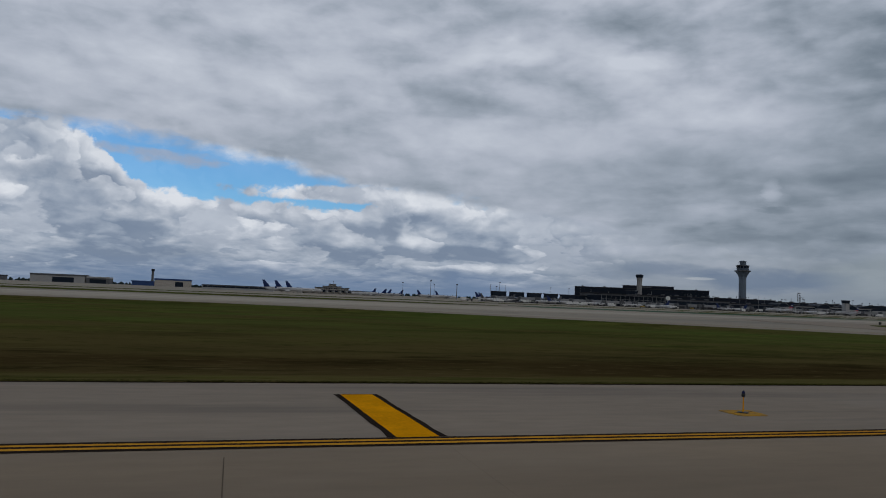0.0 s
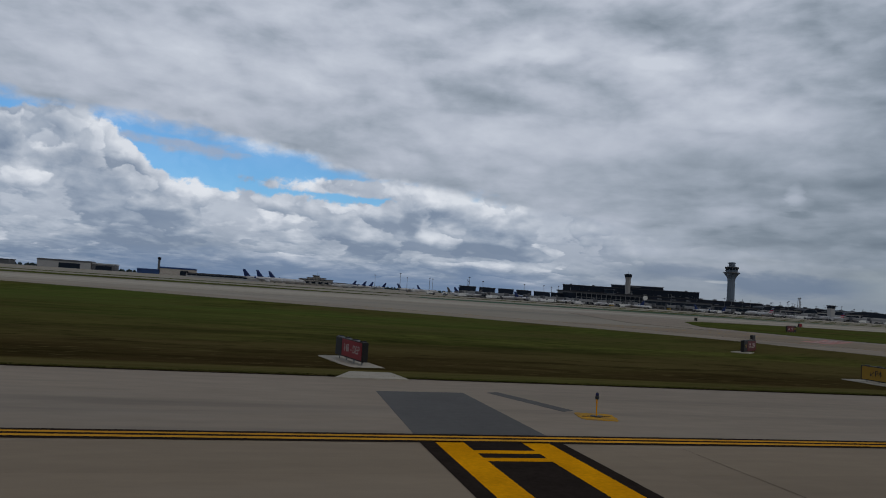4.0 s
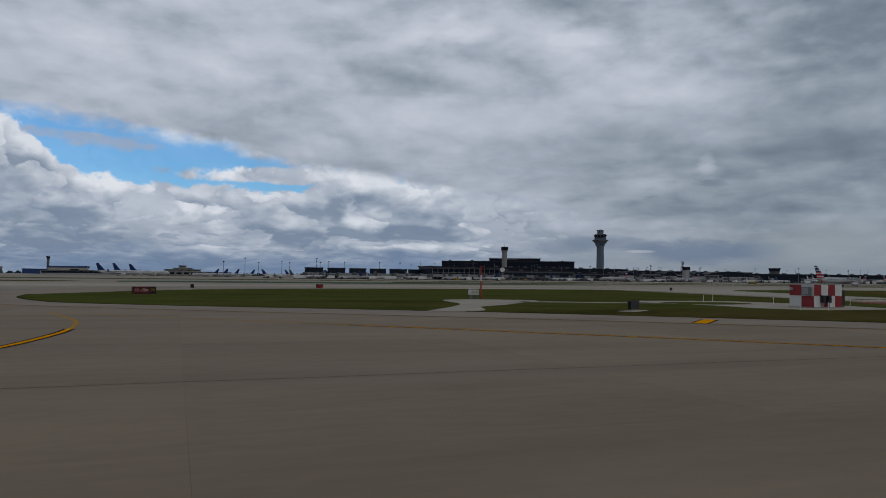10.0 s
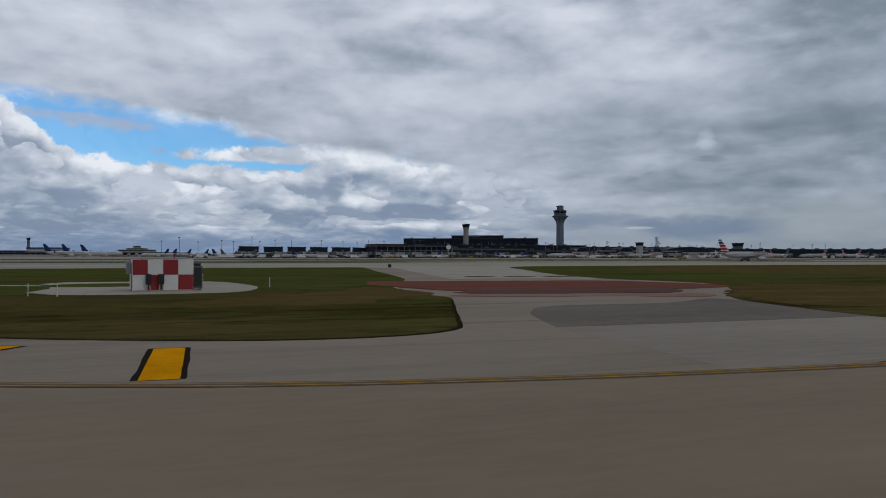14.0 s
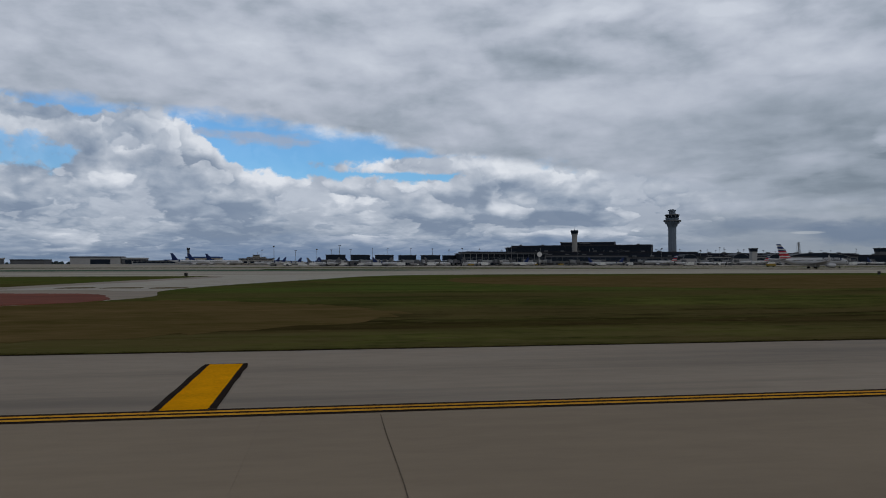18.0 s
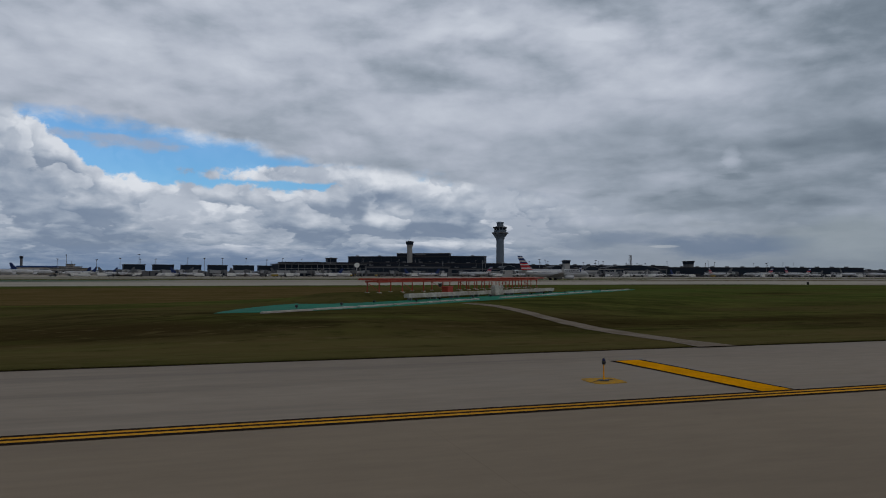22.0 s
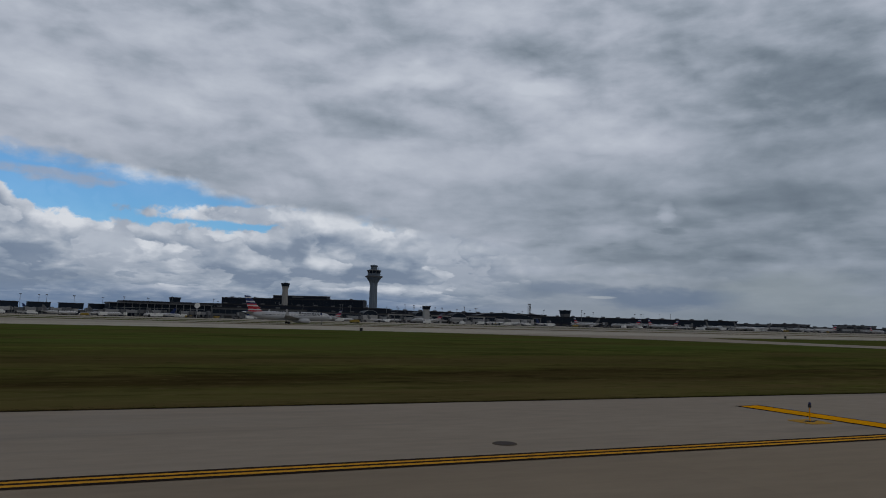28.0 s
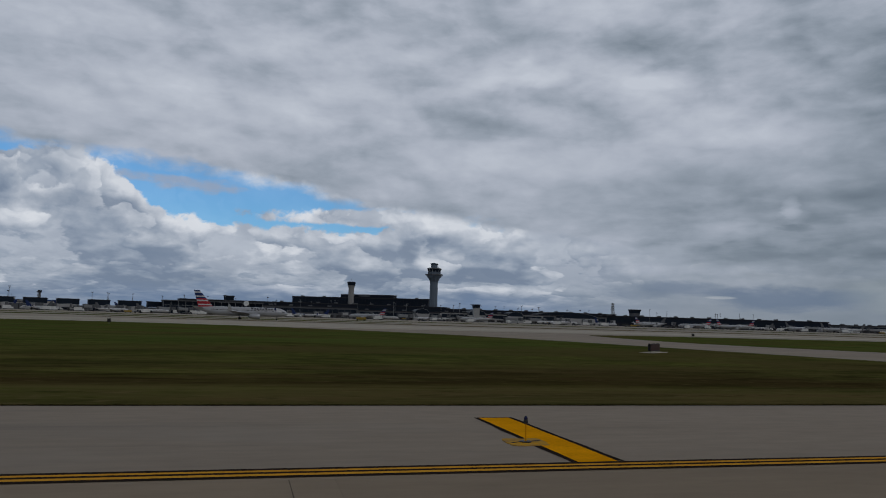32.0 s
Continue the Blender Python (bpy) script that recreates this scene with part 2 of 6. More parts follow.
# thinner and duller low down on the open side
clouds = blend(mul(mul(ramp01(EL, 5.5, 0.0), ramp01(AZ, 18.0, 38.0)), 0.72), clouds, (0.200, 0.232, 0.262))
for weight, spot in ((0.55, (31, 2.6, 6, 0.7, 0.02)), (0.7, (39, 2.0, 6, 0.9))):
    ragged = ramp01(add(blot(*spot, az=small_az, el=small_el), mul(op("SUBTRACT", n_puff, 0.5), 4.0)), -0.4, 1.1)
    clouds = blend(mul(ragged, weight), clouds, (0.135, 0.185, 0.265))
pale_low = ramp01(add(blot(49, 2.4, 6, 2.2), mul(op("SUBTRACT", n_puff, 0.5), 2.5)), -0.2, 1.0)
clouds = blend(mul(pale_low, 0.45), clouds, (0.33, 0.365, 0.375))
glint = ramp01(add(blot(35.0, 2.1, 1.3, 0.14), mul(op("SUBTRACT", n_puff, 0.5), 2.0)), 0.0, 0.7)
clouds = blend(mul(glint, 0.4), clouds, (0.56, 0.57, 0.57))
# heavier cloud overhead and on the far side of the sky
clouds = blend(mul(ramp01(EL, 28.0, 44.0), 0.7), clouds, (0.085, 0.09, 0.10))
clouds = blend(mul(ramp01(op("ABSOLUTE", op("SUBTRACT", AZ, 15.0)), 62.0, 110.0), 0.5), clouds, (0.12, 0.125, 0.135))

# the gap of clear sky, with veils of thin cloud in it
ragged_up = op("SUBTRACT", wnoise(warped(combine(mul(AZ, 0.5), mul(EL, 1.0), 4.0), 1.0, 0.4), 0.9, 6.0, 0.55), 0.5)
ragged_low = op("SUBTRACT", wnoise(warped(combine(mul(AZ, 0.9), mul(EL, 1.2), 9.0), 1.2, 0.5), 0.8, 6.0, 0.55), 0.5)
gap = ramp01(add(op("SUBTRACT", deck_edge, EL), mul(ragged_up, 2.2)), -0.25, 1.15)
gap = mul(gap, ramp01(add(op("SUBTRACT", EL, heap_tops), mul(ragged_low, 2.4)), -0.05, 0.42))
hole = ramp01(add(blot(-20.8, 7.7, 3.0, 1.5, -0.12), mul(ragged_low, 3.2)), 0.05, 0.8)
gap = op("MAXIMUM", gap, mul(hole, 0.72))
shelf = ramp01(add(blot(8.5, 7.65, 9.2, 0.72, 0.02), mul(ragged_low, 2.4)), -0.1, 0.55)
gap = mul(gap, op("SUBTRACT", 1.0, shelf))
wisp = ramp01(add(blot(-5.5, 9.4, 6.0, 0.75, -0.03), mul(ragged_up, 3.0)), 0.1, 1.1)
gap = mul(gap, 0.93)
clear = wnode("ShaderNodeTexSky")
clear.sky_type, clear.sun_disc = "NISHITA", False
clear.sun_elevation, clear.sun_rotation = radians(SUN_EL), radians(SUN_AZ)
blue = wnode("ShaderNodeMix", data_type="RGBA", blend_type="MULTIPLY")
blue.inputs[0].default_value = 1.0
wt.links.new(clear.outputs[0], blue.inputs[6])
blue.inputs[7].default_value = (0.044, 0.082, 0.116, 1)
cool = wnode("ShaderNodeMix", data_type="RGBA", blend_type="MULTIPLY")
cool.inputs[0].default_value = 1.0
wt.links.new(clouds, cool.inputs[6])
cool.inputs[7].default_value = (0.945, 0.985, 1.04, 1)
skycol = blend(gap, cool.outputs[2], blend(mul(wisp, 0.75), blue.outputs[2], (0.34, 0.385, 0.485)))
back = wnode("ShaderNodeBackground")
wt.links.new(skycol, back.inputs[0])
back.inputs[1].default_value = 1.0
wt.links.new(back.outputs[0], wnode("ShaderNodeOutputWorld").inputs[0])

sun_data = bpy.data.lights.new("sun", "SUN")
sun_data.energy, sun_data.angle, sun_data.color = 0.35, radians(20), (1.0, 0.96, 0.90)
sun_az = radians(SUN_AZ)
sun = new("sun", sun_data)
sun.matrix_world = look((math.sin(sun_az) * 100, math.cos(sun_az) * 100, 100 * math.tan(radians(SUN_EL))), (0, 0, 0))


# ---- materials ----
def material(name, col, rough=0.8, metal=0.0, vary=0.25, scale=1.0, fine=20.0, stretch=(1, 1, 1), bump=0.0, second=None, second_amount=0.5, random_tone=0.0, spec=0.3):
    m = bpy.data.materials.new(name)
    m.use_nodes = True
    nt = m.node_tree
    b = nt.nodes["Principled BSDF"]
    b.inputs["Roughness"].default_value, b.inputs["Metallic"].default_value = rough, metal
    b.inputs["Specular IOR Level"].default_value = spec
    if vary == 0:
        b.inputs["Base Color"].default_value = (*col, 1)
        return m
    tc = nt.nodes.new("ShaderNodeNewGeometry")
    mp = nt.nodes.new("ShaderNodeMapping")
    mp.inputs["Scale"].default_value = stretch
    nt.links.new(tc.outputs["Position"], mp.inputs["Vector"])
    n1, n2 = nt.nodes.new("ShaderNodeTexNoise"), nt.nodes.new("ShaderNodeTexNoise")
    for n, s, d in ((n1, scale, 5), (n2, fine, 4)):
        n.inputs["Scale"].default_value, n.inputs["Detail"].default_value, n.inputs["Roughness"].default_value = s, d, 0.6
        nt.links.new(mp.outputs[0], n.inputs["Vector"])
    mixn = nt.nodes.new("ShaderNodeMix")
    mixn.inputs[0].default_value = 0.4
    nt.links.new(n1.outputs[0], mixn.inputs[2]), nt.links.new(n2.outputs[0], mixn.inputs[3])
    r = nt.nodes.new("ShaderNodeValToRGB")
    other = second or tuple(c * (1 - vary) for c in col)
    r.color_ramp.elements[0].position, r.color_ramp.elements[0].color = 0.5 - 0.32 * second_amount, (*other, 1)
    r.color_ramp.elements[1].position, r.color_ramp.elements[1].color = 0.5 + 0.32 * second_amount, (*[min(1, c * (1 + vary * 0.5)) for c in col], 1)
    nt.links.new(mixn.outputs[0], r.inputs[0])
    out = r.outputs[0]
    if random_tone:
        info, mr, hsv = nt.nodes.new("ShaderNodeObjectInfo"), nt.nodes.new("ShaderNodeMapRange"), nt.nodes.new("ShaderNodeHueSaturation")
        nt.links.new(info.outputs["Random"], mr.inputs[0])
        mr.inputs[3].default_value, mr.inputs[4].default_value = 1 - random_tone, 1 + random_tone
        nt.links.new(mr.outputs[0], hsv.inputs["Value"]), nt.links.new(out, hsv.inputs["Color"])
        out = hsv.outputs[0]
    nt.links.new(out, b.inputs["Base Color"])
    if bump:
        bp = nt.nodes.new("ShaderNodeBump")
        bp.inputs["Strength"].default_value, bp.inputs["Distance"].default_value = bump, 0.05
        nt.links.new(n2.outputs[0], bp.inputs["Height"]), nt.links.new(bp.outputs[0], b.inputs["Normal"])
    return m


CONCRETE = material("taxiway_concrete", (0.282, 0.220, 0.153), 0.85, vary=0.17, scale=0.20, fine=2.4, stretch=(0.30, 1, 1), bump=0.1, random_tone=0.06, spec=0.12)
SHOULDER = material("shoulder_concrete", (0.314, 0.257, 0.198), 0.85, vary=0.20, scale=0.1, fine=2.5, stretch=(0.3, 1, 1), bump=0.1, spec=0.12)
APRON = material("apron_concrete", (0.325, 0.282, 0.215), 0.9, vary=0.22, scale=0.02, fine=0.2, stretch=(0.3, 1, 1))
RUNWAY = material("runway_concrete", (0.43, 0.375, 0.290), 0.9, vary=0.25, scale=0.03, fine=0.4, stretch=(0.15, 1, 1))
PALE = material("pale_concrete", (0.40, 0.36, 0.29), 0.9, vary=0.2, scale=0.2, fine=3.0)
DARK_PATCH = material("dark_asphalt", (0.10, 0.095, 0.09), 0.9, vary=0.2, scale=0.5, fine=5)
GRAVEL = material("gravel", (0.25, 0.205, 0.16), 0.95, vary=0.35, scale=0.7, fine=9.0, second=(0.15, 0.115, 0.075), bump=0.3, spec=0.05)
SEAL = material("joint_seal", (0.150, 0.120, 0.092), 0.9, vary=0.3, scale=2, fine=10, spec=0.0)


def streaked(m, specs):
    """Lay long soft bands of other colours over a material: (colour, stretch, from, to, most, and the y where they begin and are full)."""
    nt = m.node_tree
    b = nt.nodes["Principled BSDF"]
    out = b.inputs["Base Color"].links[0].from_socket
    geo = nt.nodes.new("ShaderNodeNewGeometry")
    for colour, stretch, lo, hi, most, *zone in specs:
        mp, n, mr, mx = nt.nodes.new("ShaderNodeMapping"), nt.nodes.new("ShaderNodeTexNoise"), nt.nodes.new("ShaderNodeMapRange"), nt.nodes.new("ShaderNodeMix")
        mp.inputs["Scale"].default_value, mp.inputs["Location"].default_value = stretch, (most * 9, lo * 7, 0)
        n.inputs["Scale"].default_value, n.inputs["Detail"].default_value, n.inputs["Roughness"].default_value = 1.0, 6.0, 0.58
        mr.inputs[1].default_value, mr.inputs[2].default_value, mr.inputs[4].default_value = lo, hi, most
        mx.data_type = "RGBA"
        mx.inputs[7].default_value = (*colour, 1)
        nt.links.new(geo.outputs["Position"], mp.inputs["Vector"]), nt.links.new(mp.outputs[0], n.inputs["Vector"])
        nt.links.new(n.outputs[0], mr.inputs[0]), nt.links.new(mr.outputs[0], mx.inputs[0]), nt.links.new(out, mx.inputs[6])
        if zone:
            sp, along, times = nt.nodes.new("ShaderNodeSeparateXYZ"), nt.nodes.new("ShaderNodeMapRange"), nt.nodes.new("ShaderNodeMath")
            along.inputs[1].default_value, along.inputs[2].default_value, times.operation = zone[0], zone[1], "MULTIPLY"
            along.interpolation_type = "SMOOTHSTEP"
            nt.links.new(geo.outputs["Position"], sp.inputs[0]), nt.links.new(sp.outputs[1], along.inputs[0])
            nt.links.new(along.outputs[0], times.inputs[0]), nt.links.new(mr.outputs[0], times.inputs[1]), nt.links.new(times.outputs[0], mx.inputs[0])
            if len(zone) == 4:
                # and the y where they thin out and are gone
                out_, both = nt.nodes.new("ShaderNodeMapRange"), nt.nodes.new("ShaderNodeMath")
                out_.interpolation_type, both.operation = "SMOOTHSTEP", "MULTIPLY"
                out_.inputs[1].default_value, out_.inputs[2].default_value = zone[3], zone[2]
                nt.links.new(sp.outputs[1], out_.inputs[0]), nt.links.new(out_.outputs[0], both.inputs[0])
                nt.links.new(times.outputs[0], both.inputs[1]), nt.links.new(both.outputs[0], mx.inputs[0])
        out = mx.outputs[2]
    nt.links.new(out, b.inputs["Base Color"])
    return m


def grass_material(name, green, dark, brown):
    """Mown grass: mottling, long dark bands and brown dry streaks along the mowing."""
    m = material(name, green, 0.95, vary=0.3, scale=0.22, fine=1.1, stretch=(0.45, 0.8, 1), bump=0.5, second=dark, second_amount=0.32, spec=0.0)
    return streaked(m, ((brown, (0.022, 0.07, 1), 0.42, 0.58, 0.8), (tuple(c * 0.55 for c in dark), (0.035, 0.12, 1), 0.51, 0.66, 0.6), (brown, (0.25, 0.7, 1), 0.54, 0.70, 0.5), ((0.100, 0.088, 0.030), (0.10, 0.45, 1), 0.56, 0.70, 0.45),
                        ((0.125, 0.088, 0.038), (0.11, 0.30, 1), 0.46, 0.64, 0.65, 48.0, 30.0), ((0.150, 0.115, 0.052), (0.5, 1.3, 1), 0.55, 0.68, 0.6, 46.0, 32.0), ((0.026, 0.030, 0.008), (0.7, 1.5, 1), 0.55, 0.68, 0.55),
                        # y 29 to 48: dark dead grass, with the swale's shade painted in
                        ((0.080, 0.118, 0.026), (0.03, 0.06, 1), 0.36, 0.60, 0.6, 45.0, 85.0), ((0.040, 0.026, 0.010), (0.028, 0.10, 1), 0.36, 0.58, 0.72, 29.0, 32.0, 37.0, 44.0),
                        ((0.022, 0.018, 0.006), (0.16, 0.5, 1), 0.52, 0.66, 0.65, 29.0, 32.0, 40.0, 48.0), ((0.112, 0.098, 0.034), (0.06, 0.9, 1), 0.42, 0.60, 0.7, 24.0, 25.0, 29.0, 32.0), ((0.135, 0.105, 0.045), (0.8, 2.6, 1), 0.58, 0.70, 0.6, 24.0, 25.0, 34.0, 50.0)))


streaked(CONCRETE, (((0.19, 0.148, 0.106), (0.03, 0.18, 1), 0.50, 0.70, 0.5), ((0.30, 0.245, 0.185), (0.05, 0.12, 1), 0.54, 0.70, 0.45)))
streaked(SHOULDER, (((0.165, 0.142, 0.118), (0.03, 0.45, 1), 0.52, 0.68, 0.6), ((0.31, 0.268, 0.22), (0.06, 0.15, 1), 0.54, 0.70, 0.5)))
streaked(RUNWAY, (((0.21, 0.185, 0.15), (0.004, 0.07, 1), 0.50, 0.62, 0.75),))
streaked(APRON, (((0.16, 0.145, 0.12), (0.004, 0.02, 1), 0.50, 0.64, 0.7), ((0.06, 0.06, 0.05), (0.02, 0.08, 1), 0.60, 0.68, 0.7)))
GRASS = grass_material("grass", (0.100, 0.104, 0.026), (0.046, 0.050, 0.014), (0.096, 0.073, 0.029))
BLADES = material("grass_blades", (0.066, 0.068, 0.018), 0.9, vary=0.3, scale=0.1, fine=2.0, second=(0.035, 0.036, 0.008), spec=0.0)
DRY = material("dry_grass", (0.130, 0.088, 0.038), 0.95, vary=0.45, scale=0.25, fine=1.5, stretch=(0.4, 1, 1), second=(0.075, 0.060, 0.018), spec=0.0)
STRIP = material("far_grass", (0.10, 0.155, 0.105), 0.95, vary=0.3, scale=0.02, fine=0.2, stretch=(0.3, 1, 1), spec=0.0)
EDGE_DARK = material("edge_dark", (0.018, 0.014, 0.009), 0.95, vary=0.4, scale=0.5, fine=6, second=(0.040, 0.031, 0.021), spec=0.0)
RED_DIRT = material("red_earth", (0.215, 0.066, 0.040), 0.95, vary=0.35, scale=0.2, fine=1.6, stretch=(0.25, 1, 1), second=(0.12, 0.044, 0.028), spec=0.05)
DARK_DIRT = material("dark_red_earth", (0.085, 0.03, 0.02), 0.95, vary=0.35, scale=0.3, fine=2, stretch=(0.2, 1, 1), second=(0.07, 0.03, 0.022))
PALE_DIRT = material("pale_red_earth", (0.27, 0.14, 0.10), 0.95, vary=0.3, scale=0.3, fine=2, stretch=(0.2, 1, 1), second=(0.22, 0.12, 0.09))
OLD_ASPHALT = material("old_asphalt", (0.195, 0.168, 0.140), 0.95, vary=0.3, scale=0.25, fine=2.5, stretch=(0.4, 1, 1), spec=0.1)
PALE_WEDGE = material("pale_wedge_concrete", (0.30, 0.255, 0.205), 0.85, vary=0.2, scale=0.2, fine=2.5, stretch=(0.3, 1, 1))
YELLOW_WORN = material("worn_yellow_paint", (0.62, 0.32, 0.015), 0.75, vary=0.2, scale=2.5, fine=14, second=(0.27, 0.19, 0.10), second_amount=0.5, spec=0.0)
YELLOW = material("yellow_paint", (0.90, 0.385, 0.006), 0.7, vary=0.1, scale=0.8, fine=12, second=(0.64, 0.27, 0.006), spec=0.0)
LINE_YELLOW = material("line_yellow_paint", (0.72, 0.35, 0.035), 0.75, vary=0.2, scale=0.4, fine=6, second=(0.50, 0.25, 0.035), stretch=(0.3, 1, 1), spec=0.0)
BLACK_PAINT = material("black_paint", (0.034, 0.026, 0.022), 0.9, vary=0.3, scale=1, fine=8, spec=0.0)
OLD_BORDER = material("faded_border_paint", (0.115, 0.092, 0.072), 0.9, vary=0.4, scale=0.6, fine=5, second=(0.20, 0.16, 0.12), spec=0.0)
RED_PAINT = material("red_paint", (0.52, 0.12, 0.11), 0.7, vary=0.3, scale=0.6, fine=5, second=(0.36, 0.22, 0.18))
TEAL = material("teal_paint", (0.012, 0.205, 0.125), 0.85, vary=0.25, scale=0.2, fine=3, second=(0.018, 0.135, 0.085), spec=0.1)
WHITE = material("white_paint", (0.72, 0.72, 0.70), 0.5, vary=0.12, scale=0.3, fine=3)
RED = material("red_enamel", (0.30, 0.03, 0.032), 0.5, vary=0.2, scale=0.5, fine=5)
ORANGE = material("orange_enamel", (0.40, 0.055, 0.03), 0.55, vary=0.2, scale=0.5, fine=5)
GREY = material("grey_metal", (0.22, 0.23, 0.24), 0.5, metal=0.3, vary=0.15, scale=0.5, fine=5)
DARK = material("dark_metal", (0.03, 0.03, 0.032), 0.5, vary=0.2, scale=0.5, fine=6)
BLACK = material("sign_black", (0.015, 0.014, 0.014), 0.5, vary=0.2, scale=1, fine=8)
SIGN_RED = material("sign_red", (0.27, 0.012, 0.018), 0.4, vary=0.15, scale=1, fine=6)
SIGN_YELLOW = material("sign_yellow", (0.34, 0.19, 0.014), 0.4, vary=0.15, scale=1, fine=6)
BLUE_LENS = material("blue_lens", (0.010, 0.012, 0.07), 0.15, vary=0, spec=0.6)
STEEL = material("galvanised_steel", (0.42, 0.43, 0.44), 0.45, metal=0.5, vary=0.15, scale=1, fine=6)
TOWER = material("tower_concrete", (0.145, 0.180, 0.225), 0.8, vary=0.15, scale=0.08, fine=0.8)
STONE = material("pale_stone", (0.28, 0.275, 0.27), 0.8, vary=0.15, scale=0.08, fine=0.8)
GLASS_DARK = material("dark_glass", (0.014, 0.022, 0.036), 0.5, vary=0.3, scale=0.05, fine=0.5, spec=0.10)
GLASS_BLUE = material("blue_glass", (0.045, 0.07, 0.085), 0.2, vary=0.3, scale=0.06, fine=0.5, spec=0.5)
BRONZE = material("dark_bronze_facade", (0.019, 0.024, 0.038), 0.6, vary=0.3, scale=0.05, fine=0.6, spec=0.1)
CLADDING = material("pale_cladding", (0.36, 0.36, 0.36), 0.7, vary=0.15, scale=0.05, fine=0.6)
GREYCLAD = material("grey_cladding", (0.11, 0.115, 0.125), 0.7, vary=0.2, scale=0.05, fine=0.6)
ROOF = material("dark_roof", (0.03, 0.031, 0.037), 0.7, vary=0.2, scale=0.05, fine=0.5)
HANGAR_BLUE = material("blue_cladding", (0.03, 0.07, 0.20), 0.6, vary=0.2, scale=0.03, fine=0.4)
AIR_WHITE = material("aircraft_white", (0.55, 0.55, 0.56), 0.3, vary=0.08, scale=0.2, fine=2)
AIR_SILVER = material("aircraft_silver", (0.42, 0.43, 0.45), 0.32, metal=0.2, vary=0.08, scale=0.2, fine=2)
NAVY = material("navy_paint", (0.012, 0.03, 0.12), 0.35, vary=0.15, scale=0.3, fine=2)
LIVERY_RED = material("livery_red", (0.40, 0.02, 0.028), 0.35, vary=0.1, scale=0.3, fine=2)
TYRE = material("tyre_rubber", (0.02, 0.02, 0.02), 0.85, vary=0.2, scale=3, fine=15)
YELLOW_VEH = material("vehicle_yellow", (0.30, 0.20, 0.03), 0.4, vary=0.1, scale=0.5, fine=4)
TREES = material("far_trees", (0.034, 0.052, 0.052), 0.95, vary=0.4, scale=0.02, fine=0.2, spec=0.1)
WEATHERED = material("weathered_white", (0.56, 0.54, 0.50), 0.8, vary=0.3, scale=0.6, fine=5, second=(0.22, 0.17, 0.13))
LETTER = material("sign_letter", (0.50, 0.46, 0.43), 0.5, vary=0.1, scale=1, fine=6)


